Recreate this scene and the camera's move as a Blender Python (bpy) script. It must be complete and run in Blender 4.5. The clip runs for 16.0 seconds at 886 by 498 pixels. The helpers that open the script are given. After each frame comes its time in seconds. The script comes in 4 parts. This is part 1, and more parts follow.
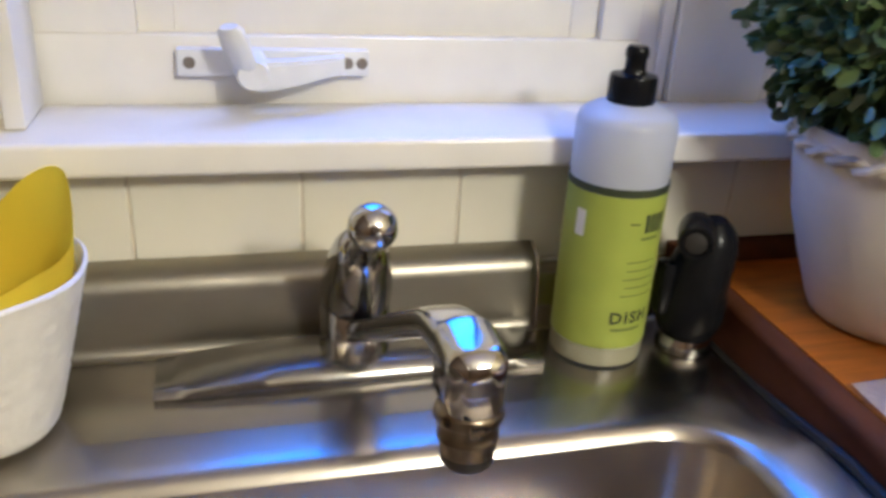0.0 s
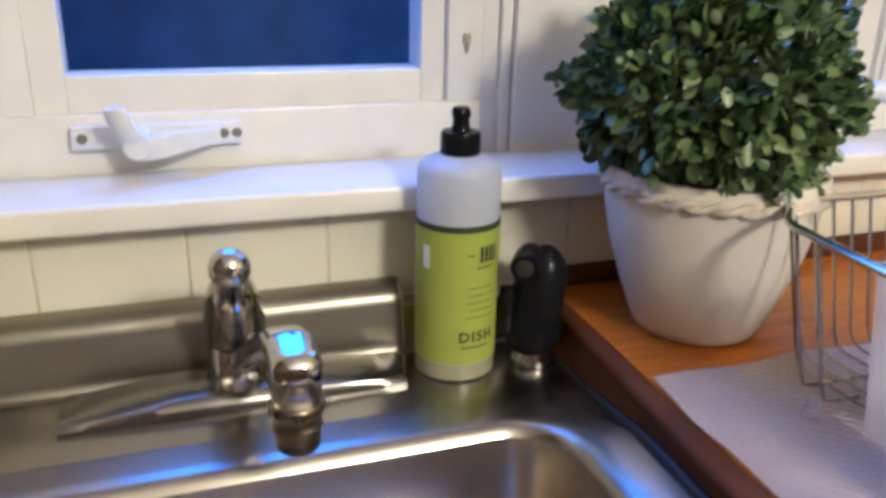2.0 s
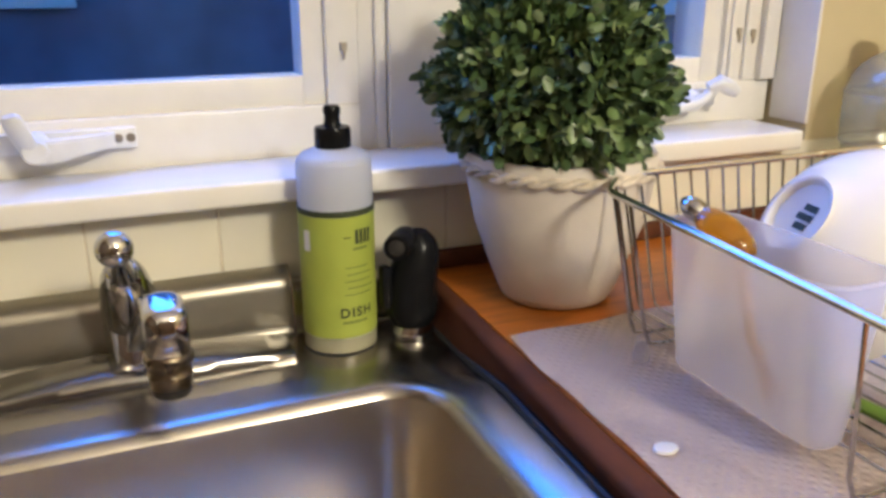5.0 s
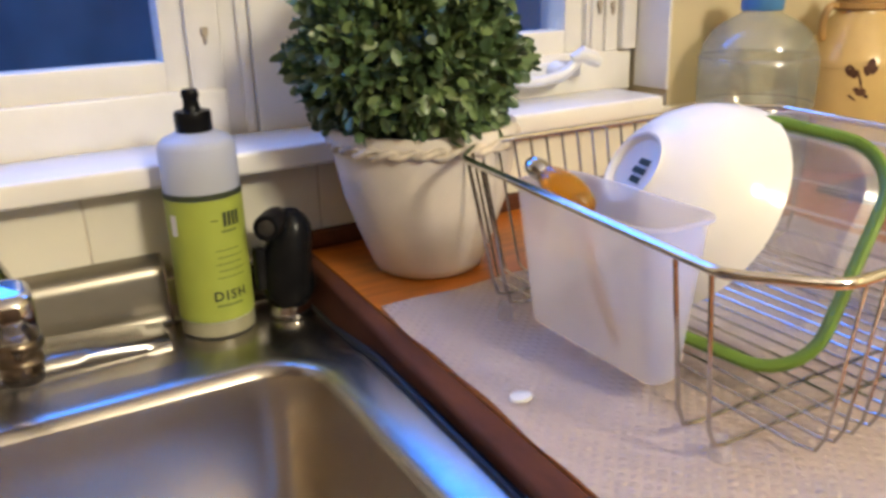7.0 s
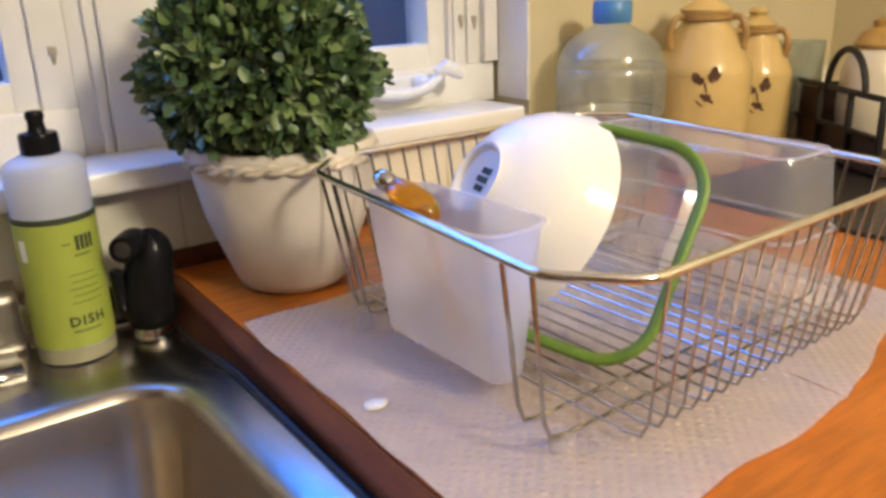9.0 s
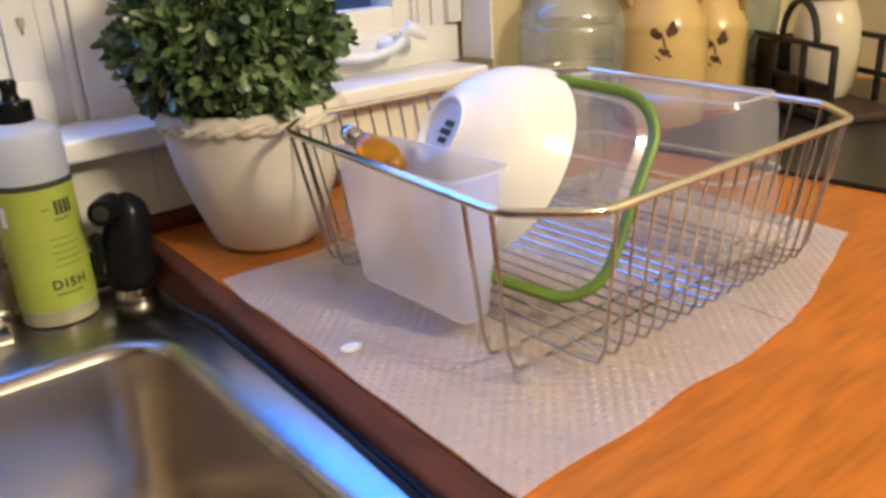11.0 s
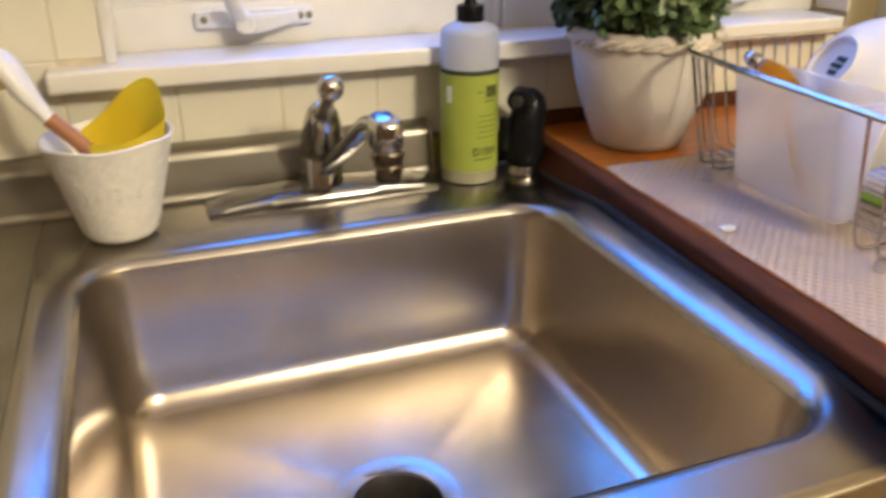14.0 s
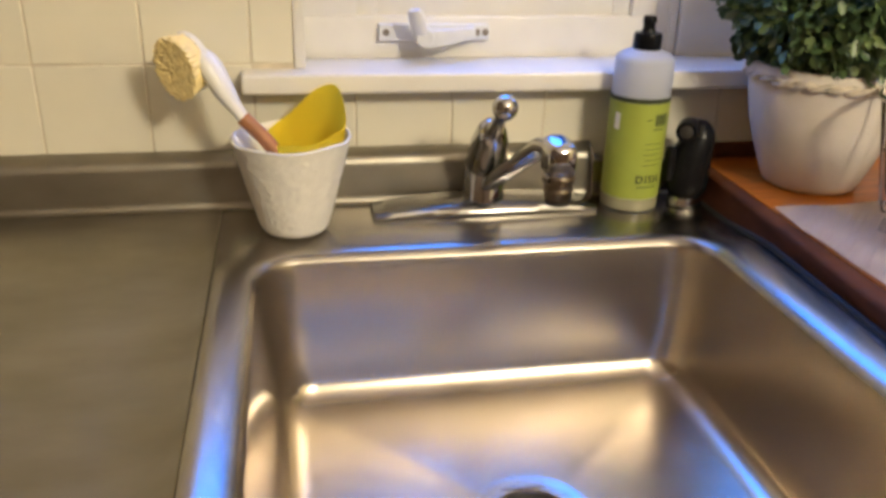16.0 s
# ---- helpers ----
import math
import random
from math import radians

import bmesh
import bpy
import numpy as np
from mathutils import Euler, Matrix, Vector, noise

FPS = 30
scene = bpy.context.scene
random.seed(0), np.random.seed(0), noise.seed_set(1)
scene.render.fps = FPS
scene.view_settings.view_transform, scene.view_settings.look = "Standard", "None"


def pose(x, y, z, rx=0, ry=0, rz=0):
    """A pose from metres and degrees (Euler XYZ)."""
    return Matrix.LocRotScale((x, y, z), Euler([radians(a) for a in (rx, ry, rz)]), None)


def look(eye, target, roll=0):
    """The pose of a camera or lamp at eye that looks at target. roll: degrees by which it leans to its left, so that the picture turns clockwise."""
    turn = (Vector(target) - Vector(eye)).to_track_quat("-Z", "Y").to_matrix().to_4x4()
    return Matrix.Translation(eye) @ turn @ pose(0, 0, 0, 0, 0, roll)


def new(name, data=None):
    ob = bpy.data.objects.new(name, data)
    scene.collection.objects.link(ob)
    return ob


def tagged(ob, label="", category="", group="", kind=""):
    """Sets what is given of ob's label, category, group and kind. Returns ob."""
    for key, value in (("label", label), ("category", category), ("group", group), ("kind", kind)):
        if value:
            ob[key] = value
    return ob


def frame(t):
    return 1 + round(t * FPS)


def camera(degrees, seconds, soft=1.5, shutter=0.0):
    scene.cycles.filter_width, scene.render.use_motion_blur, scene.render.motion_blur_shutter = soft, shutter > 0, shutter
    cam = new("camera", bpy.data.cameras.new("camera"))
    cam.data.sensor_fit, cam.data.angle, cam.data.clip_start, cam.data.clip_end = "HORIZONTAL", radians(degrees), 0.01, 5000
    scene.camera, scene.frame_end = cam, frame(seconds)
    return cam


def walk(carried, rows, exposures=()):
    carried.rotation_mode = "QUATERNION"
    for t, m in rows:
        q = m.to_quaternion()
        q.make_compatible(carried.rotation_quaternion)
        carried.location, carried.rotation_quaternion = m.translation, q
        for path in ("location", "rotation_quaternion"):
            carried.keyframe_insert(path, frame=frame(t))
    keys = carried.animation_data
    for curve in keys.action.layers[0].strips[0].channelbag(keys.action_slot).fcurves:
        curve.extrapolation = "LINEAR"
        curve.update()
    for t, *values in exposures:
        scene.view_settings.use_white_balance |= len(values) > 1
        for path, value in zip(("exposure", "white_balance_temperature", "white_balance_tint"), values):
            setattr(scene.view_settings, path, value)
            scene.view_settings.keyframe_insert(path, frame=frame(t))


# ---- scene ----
cam = camera(56.7, 16.0, soft=3.2, shutter=0.5)
PATH = [
    (0, (-0.032, -0.015, 1.215), (0.456, 1.745, 0.402), 3.5),
    (0.5, (-0.024, -0.051, 1.224), (0.52, 1.711, 0.45), 3.1),
    (1, (-0.02, -0.076, 1.227), (0.551, 1.688, 0.476), 2.5),
    (1.5, (-0.009, -0.098, 1.233), (0.569, 1.673, 0.504), 1.7),
    (2, (0.004, -0.116, 1.24), (0.621, 1.658, 0.552), 1.4),
    (2.5, (0.02, -0.149, 1.259), (0.672, 1.645, 0.664), 0.3),
    (3, (0.028, -0.168, 1.256), (0.715, 1.618, 0.677), 0.3),
    (3.5, (0.026, -0.176, 1.249), (0.728, 1.593, 0.633), 0.0),
    (3.7, (0.024, -0.18, 1.246), (0.731, 1.584, 0.621), 0.1),
    (5.8, (0.043, -0.228, 1.227), (0.832, 1.496, 0.592), -1.1),
    (6, (0.046, -0.232, 1.226), (0.854, 1.483, 0.589), -1.4),
    (6.5, (0.05, -0.237, 1.222), (0.916, 1.446, 0.577), -1.0),
    (7, (0.061, -0.245, 1.222), (0.975, 1.408, 0.565), -1.8),
    (7.5, (0.066, -0.252, 1.225), (1.026, 1.381, 0.582), -2.2),
    (8, (0.07, -0.256, 1.227), (1.082, 1.351, 0.6), -2.0),
    (8.5, (0.075, -0.266, 1.227), (1.155, 1.294, 0.597), -1.7),
    (9, (0.084, -0.275, 1.225), (1.201, 1.257, 0.586), -2.0),
    (9.5, (0.095, -0.278, 1.22), (1.225, 1.226, 0.539), -2.9),
    (9.7, (0.1, -0.279, 1.217), (1.242, 1.206, 0.517), -3.0),
    (11.8, (0.019, -0.324, 1.226), (1.156, 1.158, 0.512), -3.7),
    (12, (0.003, -0.328, 1.228), (1.113, 1.177, 0.519), -3.0),
    (12.5, (-0.036, -0.341, 1.234), (0.958, 1.249, 0.54), -2.3),
    (13, (-0.069, -0.358, 1.235), (0.82, 1.286, 0.523), -1.6),
    (13.5, (-0.102, -0.373, 1.24), (0.7, 1.301, 0.495), -0.5),
    (14, (-0.133, -0.39, 1.235), (0.505, 1.319, 0.415), -0.2),
    (14.5, (-0.149, -0.392, 1.235), (0.388, 1.313, 0.337), 0.4),
    (15, (-0.158, -0.389, 1.237), (0.275, 1.318, 0.288), 0.4),
    (15.5, (-0.168, -0.382, 1.243), (0.202, 1.362, 0.337), 1.3),
    (16, (-0.168, -0.389, 1.248), (0.185, 1.408, 0.444), 1.7),
]
walk(cam, [(t, look(eye, target, roll)) for t, eye, target, roll in PATH],
     exposures=((0, 0.02, 5400, 10), (3.5, 0.09, 5550, 10), (6, 0.10, 6000, 10), (9, 0.08, 6100, 10), (12.5, 0.06, 6250, 10), (16, 0.0, 6300, 10)))

# ---- world and lights ----
world = bpy.data.worlds.new("world")
scene.world = world
world.use_nodes = True
wn = world.node_tree
sky = wn.nodes.new("ShaderNodeTexSky")
sky.sky_type = 'NISHITA'
sky.sun_disc = False
sky.sun_elevation, sky.sun_rotation = radians(32), radians(150)
wn.nodes["Background"].inputs[1].default_value = 0.15
tint = wn.nodes.new("ShaderNodeMix")
tint.data_type, tint.blend_type = 'RGBA', 'MULTIPLY'
tint.inputs[0].default_value = 1.0
tint.inputs[7].default_value = (0.11, 0.40, 1.0, 1)   # dusk sky against a lamp-lit white balance
wn.links.new(sky.outputs[0], tint.inputs[6])
wn.links.new(tint.outputs[2], wn.nodes["Background"].inputs[0])


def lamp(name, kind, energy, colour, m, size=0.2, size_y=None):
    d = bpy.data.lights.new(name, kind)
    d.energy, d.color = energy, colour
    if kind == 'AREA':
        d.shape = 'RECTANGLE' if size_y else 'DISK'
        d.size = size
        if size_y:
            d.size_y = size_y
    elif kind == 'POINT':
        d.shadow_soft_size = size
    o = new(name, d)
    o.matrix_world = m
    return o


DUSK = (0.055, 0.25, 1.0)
WARM = (1.0, 0.872, 0.632)
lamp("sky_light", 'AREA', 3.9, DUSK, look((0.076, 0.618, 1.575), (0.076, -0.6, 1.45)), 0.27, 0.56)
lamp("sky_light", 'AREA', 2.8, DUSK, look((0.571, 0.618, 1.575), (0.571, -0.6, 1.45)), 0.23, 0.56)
lamp("lamp_glow", 'POINT', 106.0, WARM, pose(0.62, -1.34, 2.06), 0.14)
lamp("lamp_glow", 'POINT', 2.2, WARM, pose(-0.75, -1.45, 2.12), 0.075)
scene.view_settings.exposure = 0.0


# ---- materials ----
def material(name, colour, rough=0.5, metal=0.0, vary=0.12, scale=30.0, bump=0.15, fine=400.0, stretch=(1, 1, 1), random_amount=0.0, spec=0.5, coat=0.0, rough_vary=0.1):
    m = bpy.data.materials.new(name)
    m.use_nodes = True
    nt = m.node_tree
    b = nt.nodes["Principled BSDF"]
    b.inputs["Base Color"].default_value = (*colour, 1)
    b.inputs["Roughness"].default_value = rough
    b.inputs["Metallic"].default_value = metal
    b.inputs["Specular IOR Level"].default_value = spec
    b.inputs["Coat Weight"].default_value = coat
    b.inputs["Coat Roughness"].default_value = 0.12
    co = nt.nodes.new("ShaderNodeTexCoord")
    mp = nt.nodes.new("ShaderNodeMapping")
    mp.inputs["Scale"].default_value = stretch
    nt.links.new(co.outputs["Object"], mp.inputs[0])
    n1 = nt.nodes.new("ShaderNodeTexNoise")
    n1.inputs["Scale"].default_value = scale
    n1.inputs["Detail"].default_value = 5
    nt.links.new(mp.outputs[0], n1.inputs[0])
    n2 = nt.nodes.new("ShaderNodeTexNoise")
    n2.inputs["Scale"].default_value = fine
    n2.inputs["Detail"].default_value = 2
    nt.links.new(mp.outputs[0], n2.inputs[0])
    mul = nt.nodes.new("ShaderNodeMapRange")
    mul.inputs["To Min"].default_value = 1 - vary
    mul.inputs["To Max"].default_value = 1 + vary
    mul.inputs["From Min"].default_value, mul.inputs["From Max"].default_value = 0.3, 0.7
    nt.links.new(n1.outputs[0], mul.inputs[0])
    hsv = nt.nodes.new("ShaderNodeHueSaturation")
    hsv.inputs["Color"].default_value = (*colour, 1)
    last = mul.outputs[0]
    if random_amount:
        oi = nt.nodes.new("ShaderNodeObjectInfo")
        mr = nt.nodes.new("ShaderNodeMapRange")
        mr.inputs["To Min"].default_value, mr.inputs["To Max"].default_value = 1 - random_amount, 1 + random_amount
        nt.links.new(oi.outputs["Random"], mr.inputs[0])
        mm = nt.nodes.new("ShaderNodeMath")
        mm.operation = 'MULTIPLY'
        nt.links.new(last, mm.inputs[0])
        nt.links.new(mr.outputs[0], mm.inputs[1])
        last = mm.outputs[0]
    nt.links.new(last, hsv.inputs["Value"])
    nt.links.new(hsv.outputs[0], b.inputs["Base Color"])
    rr = nt.nodes.new("ShaderNodeMapRange")
    rr.inputs["To Min"].default_value, rr.inputs["To Max"].default_value = max(0.01, rough * (1 - rough_vary)), min(1, rough * (1 + rough_vary))
    nt.links.new(n1.outputs[0], rr.inputs[0])
    nt.links.new(rr.outputs[0], b.inputs["Roughness"])
    if bump:
        bp = nt.nodes.new("ShaderNodeBump")
        bp.inputs["Strength"].default_value = bump
        bp.inputs["Distance"].default_value = 0.0006
        nt.links.new(n2.outputs[0], bp.inputs["Height"])
        nt.links.new(bp.outputs[0], b.inputs["Normal"])
    return m


def tune(m, **values):
    b = m.node_tree.nodes["Principled BSDF"]
    for k, v in values.items():
        b.inputs[k.replace("_", " ")].default_value = v
    return m


STEEL = material("brushed_steel", (0.525, 0.47, 0.40), 0.258, 1.0, 0.045, 12, 0.02, 500, (1, 2, 2), rough_vary=0.05)
DECK_STEEL = material("polished_steel", (0.37, 0.34, 0.30), 0.248, 1.0, 0.05, 14, 0.025, 420, (1, 2, 2), rough_vary=0.08)
BOARD_STEEL = material("worn_steel", (0.31, 0.285, 0.235), 0.40, 1.0, 0.17, 9, 0.05, 400, (1, 2, 2), rough_vary=0.18)
WIRE = material("dull_chrome_wire", (0.44, 0.415, 0.385), 0.17, 1.0, 0.12, 60, 0.03, 300)
RIM_WIRE = material("bright_chrome_wire", (0.72, 0.70, 0.66), 0.12, 1.0, 0.08, 60, 0.03, 300)
CHROME = material("chrome", (0.52, 0.515, 0.51), 0.09, 1.0, 0.05, 30, 0.02, 300)
PLATE_STEEL = material("dull_chrome_plate", (0.24, 0.23, 0.215), 0.22, 1.0, 0.10, 40, 0.04, 300)
DARK_SLAB = material("dark_glossy_slab", (0.022, 0.018, 0.014), 0.30, 0, 0.2, 30, 0.02, 200, spec=0.35)
BROWN_GLAZE = material("brown_glaze", (0.36, 0.21, 0.07), 0.3, 0, 0.3, 40, 0.1, 120)
AERATOR = material("tarnished_metal", (0.20, 0.165, 0.12), 0.28, 1.0, 0.2, 120, 0.1)
PAINT = material("white_gloss_paint", (0.76, 0.74, 0.69), 0.34, 0, 0.035, 25, 0.22, 160)
SILL_PAINT = material("sill_paint", (0.78, 0.76, 0.71), 0.25, 0, 0.03, 20, 0.15, 120)
CRANK = material("enamelled_metal", (0.70, 0.71, 0.72), 0.30, 0, 0.05, 60, 0.1)
PLASTER = material("cream_wall_paint", (0.53, 0.455, 0.28), 0.6, 0, 0.04, 12, 0.25, 120)
TILE = material("cream_glazed_tile", (0.735, 0.70, 0.575), 0.20, 0, 0.03, 14, 0.05, 60, random_amount=0.03)
GROUT = material("grout", (0.60, 0.53, 0.41), 0.9, 0, 0.15, 60, 0.4)
WOOD = material("orange_varnished_wood", (0.41, 0.123, 0.012), 0.38, 0, 0.24, 12, 0.10, 120, (1.5, 12, 12), coat=0.08, spec=0.35)
WOOD_EDGE = material("dark_wood_edge", (0.095, 0.033, 0.014), 0.70, 0, 0.25, 20, 0.15, 160, (3, 1, 3), spec=0.14)
OAK = material("yellow_wood", (0.42, 0.26, 0.10), 0.4, 0, 0.2, 12, 0.2, 120, (1, 1, 10))
SEAL = material("dark_sealant", (0.02, 0.018, 0.016), 0.6, 0, 0.2, 80, 0.3)
BLACK = material("black_plastic", (0.008, 0.008, 0.009), 0.24, 0, 0.15, 60, 0.03, spec=0.12)
SCREW = material("dull_screw", (0.20, 0.17, 0.14), 0.5, 0.4, 0.2, 60, 0.2)
CATCH = material("painted_catch", (0.36, 0.31, 0.24), 0.5, 0.1, 0.2, 60, 0.2)
HOLE = material("dark_metal", (0.05, 0.045, 0.04), 0.5, 0.6, 0.2, 60, 0.2)
SOAP = tune(material("pale_soap", (0.46, 0.44, 0.29), 0.25, 0, 0.04, 30, 0.03), **{"Transmission Weight": 0.25})
LABEL = material("green_label", (0.34, 0.40, 0.06), 0.45, 0, 0.05, 40, 0.06)
INK = material("dark_ink", (0.035, 0.045, 0.02), 0.6, 0, 0.05, 40, 0)
FAINT = material("faint_print", (0.15, 0.19, 0.04), 0.6, 0, 0.05, 40, 0)
POT = material("cream_ceramic_pot", (0.66, 0.60, 0.51), 0.55, 0, 0.07, 22, 0.25, 130)
ROPE = material("worn_rope_relief", (0.56, 0.49, 0.39), 0.75, 0, 0.28, 90, 0.5, 300)
SOIL = material("brown_moss", (0.06, 0.045, 0.025), 0.95, 0, 0.4, 120, 0.6)
STEM = material("stem", (0.09, 0.08, 0.03), 0.8, 0, 0.2, 80, 0.3)
BUCKET = material("textured_white_ceramic", (0.76, 0.74, 0.68), 0.45, 0, 0.06, 80, 1.0, 150)
BRISTLE = material("yellow_bristles", (0.88, 0.73, 0.36), 0.8, 0, 0.08, 150, 0.2, 700)
WHITE_PLASTIC = material("white_plastic", (0.76, 0.75, 0.72), 0.3, 0, 0.03, 40, 0.05)
TERRACOTTA = material("brown_grip", (0.36, 0.15, 0.06), 0.5, 0, 0.1, 60, 0.2)
CHINA = material("white_china", (0.80, 0.78, 0.74), 0.14, 0, 0.02, 20, 0.02)
GREEN = material("green_silicone", (0.125, 0.215, 0.02), 0.45, 0, 0.06, 60, 0.1)
AMBER = tune(material("amber_plastic", (0.66, 0.30, 0.01), 0.14, 0, 0.06, 40, 0.02), **{"Transmission Weight": 0.78})
CROCK = material("mustard_stoneware", (0.57, 0.40, 0.155), 0.22, 0, 0.1, 16, 0.1, 80)
CROCK_INK = material("dark_painted_flower", (0.085, 0.035, 0.018), 0.4, 0, 0.2, 90, 0.1)
CREAM = material("cream_glaze", (0.60, 0.52, 0.36), 0.25, 0, 0.06, 20, 0.05)
IRON = material("black_iron", (0.015, 0.012, 0.010), 0.45, 0.3, 0.2, 80, 0.3)
REED = material("dark_woven_reed", (0.035, 0.016, 0.010), 0.6, 0, 0.4, 150, 0.8, 350)
CORK = material("amber_knob", (0.35, 0.20, 0.05), 0.3, 0, 0.2, 60, 0.2)
BLUE_CAP = material("blue_cap", (0.06, 0.19, 0.40), 0.4, 0, 0.06, 60, 0.1)
WALL_FAR = material("room_paint", (0.80, 0.74, 0.62), 0.8, 0, 0.05, 3, 0.2, 60)
DIM_WALL = material("dim_unseen_wall", (0.10, 0.062, 0.035), 0.55, 0, 0.25, 5, 0.2, 80, (1, 1, 8))
FLOOR = material("floor_boards", (0.32, 0.20, 0.10), 0.4, 0, 0.25, 6, 0.2, 100, (1, 8, 8))
SIDING = material("dusk_siding", (0.08, 0.15, 0.24), 0.8, 0, 0.25, 3, 0.3, 30)
OUT_TRIM = material("outside_trim", (0.75, 0.78, 0.80), 0.6, 0, 0.05, 8, 0.1)
OUT_PANE = material("outside_pane", (0.04, 0.07, 0.12), 0.1, 0, 0.1, 8, 0)
GRASS = material("dusk_ground", (0.05, 0.07, 0.03), 0.9, 0, 0.4, 2, 0.5, 20)
SHADE = material("lamp_shade", (0.8, 0.74, 0.62), 0.6, 0, 0.03, 20, 0.1)


def glass(name, colour, rough, ior=1.45, alpha=1.0):
    m = bpy.data.materials.new(name)
    m.use_nodes = True
    b = m.node_tree.nodes["Principled BSDF"]
    b.inputs["Base Color"].default_value = (*colour, 1)
    b.inputs["Roughness"].default_value = rough
    b.inputs["IOR"].default_value = ior
    b.inputs["Transmission Weight"].default_value = 1.0
    b.inputs["Alpha"].default_value = alpha
    return m


def milky(name, colour, through_amount, rough=0.3, clear=0.0):
    """Thin milky plastic: some of the light comes through from behind."""
    m = material(name, colour, rough, 0, 0.03, 30, 0.04)
    nt = m.node_tree
    tr = nt.nodes.new("ShaderNodeBsdfTranslucent")
    tr.inputs[0].default_value = (*colour, 1)
    mix = nt.nodes.new("ShaderNodeMixShader")
    mix.inputs[0].default_value = through_amount
    nt.links.new(nt.nodes["Principled BSDF"].outputs[0], mix.inputs[1])
    nt.links.new(tr.outputs[0], mix.inputs[2])
    tp = nt.nodes.new("ShaderNodeBsdfTransparent")
    see = nt.nodes.new("ShaderNodeMixShader")
    see.inputs[0].default_value = clear
    nt.links.new(mix.outputs[0], see.inputs[1])
    nt.links.new(tp.outputs[0], see.inputs[2])
    nt.links.new(see.outputs[0], nt.nodes["Material Output"].inputs[0])
    return m


def film(name, tint, haze, gloss=0.06, rough=0.08, body=(0.75, 0.75, 0.74)):
    """Thin clear sheet: mostly see-through, with gloss and a little haze."""
    m = material(name, body, 0.5, 0, 0.05, 30, 0.03)
    nt = m.node_tree
    tp = nt.nodes.new("ShaderNodeBsdfTransparent")
    tp.inputs[0].default_value = (*tint, 1)
    a = nt.nodes.new("ShaderNodeMixShader")
    a.inputs[0].default_value = haze
    nt.links.new(tp.outputs[0], a.inputs[1])
    nt.links.new(nt.nodes["Principled BSDF"].outputs[0], a.inputs[2])
    gl = nt.nodes.new("ShaderNodeBsdfAnisotropic")
    gl.inputs["Roughness"].default_value = rough
    b = nt.nodes.new("ShaderNodeMixShader")
    b.inputs[0].default_value = gloss
    nt.links.new(a.outputs[0], b.inputs[1])
    nt.links.new(gl.outputs[0], b.inputs[2])
    nt.links.new(b.outputs[0], nt.nodes["Material Output"].inputs[0])
    return m


FROST = milky("milky_plastic", (0.88, 0.84, 0.80), 0.62, clear=0.62)
YELLOW = milky("yellow_sponge_cloth", (0.97, 0.82, 0.07), 0.45, 0.8)
BOTTLE = milky("cloudy_bottle_plastic", (0.72, 0.74, 0.76), 0.45, 0.22, clear=0.12)
PANE = glass("window_glass", (0.93, 0.96, 0.97), 0.0, 1.45)
JUG_GLASS = film("greenish_glass", (0.90, 0.92, 0.86), 0.30, 0.08, body=(0.44, 0.47, 0.41))
CLOUDY = film("cloudy_clear_plastic", (0.95, 0.94, 0.93), 0.15, 0.08, 0.12)
CLEAR = film("clear_plastic", (0.94, 0.93, 0.95), 0.16, 0.04, 0.14)

PAPER = material("quilted_paper", (0.80, 0.675, 0.585), 0.9, 0, 0.05, 30, 0)
nt = PAPER.node_tree
co = nt.nodes.new("ShaderNodeTexCoord")
waves = []
for turn in (45, -45):
    mp = nt.nodes.new("ShaderNodeMapping")
    mp.inputs["Rotation"].default_value = (0, 0, radians(turn))
    nt.links.new(co.outputs["Object"], mp.inputs[0])
    w = nt.nodes.new("ShaderNodeTexWave")
    w.inputs["Scale"].default_value = 44
    w.inputs["Distortion"].default_value = 0.6
    nt.links.new(mp.outputs[0], w.inputs[0])
    waves.append(w)
mx = nt.nodes.new("ShaderNodeMath")
mx.operation = 'MULTIPLY'
nt.links.new(waves[0].outputs["Fac"], mx.inputs[0])
nt.links.new(waves[1].outputs["Fac"], mx.inputs[1])
bp = nt.nodes.new("ShaderNodeBump")
bp.inputs["Strength"].default_value = 1.0
bp.inputs["Distance"].default_value = 0.0010
nt.links.new(mx.outputs[0], bp.inputs["Height"])
nt.links.new(bp.outputs[0], nt.nodes["Principled BSDF"].inputs["Normal"])

LEAF = bpy.data.materials.new("variegated_leaf")
LEAF.use_nodes = True
nt = LEAF.node_tree
gi = nt.nodes.new("ShaderNodeNewGeometry")
cr = nt.nodes.new("ShaderNodeValToRGB")
for n, (p, c) in enumerate([(0.0, (0.044, 0.078, 0.034)), (0.45, (0.086, 0.142, 0.050)), (0.8, (0.13, 0.19, 0.06)), (0.93, (0.15, 0.20, 0.08)), (1.0, (0.23, 0.27, 0.15))]):
    e = cr.color_ramp.elements[n] if n < 2 else cr.color_ramp.elements.new(p)
    e.position, e.color = p, (*c, 1)
nt.links.new(gi.outputs["Random Per Island"], cr.inputs[0])
nt.links.new(cr.outputs[0], nt.nodes["Principled BSDF"].inputs["Base Color"])
nt.nodes["Principled BSDF"].inputs["Roughness"].default_value = 0.36

# ---- builders ----
ORIGIN = {}


def thing(name, at, label, category, group="", kind=""):
    o = new(name)
    o.empty_display_size = 0.02
    o.location = at
    ORIGIN[o] = Vector(at)
    return tagged(o, label, category, group, kind)


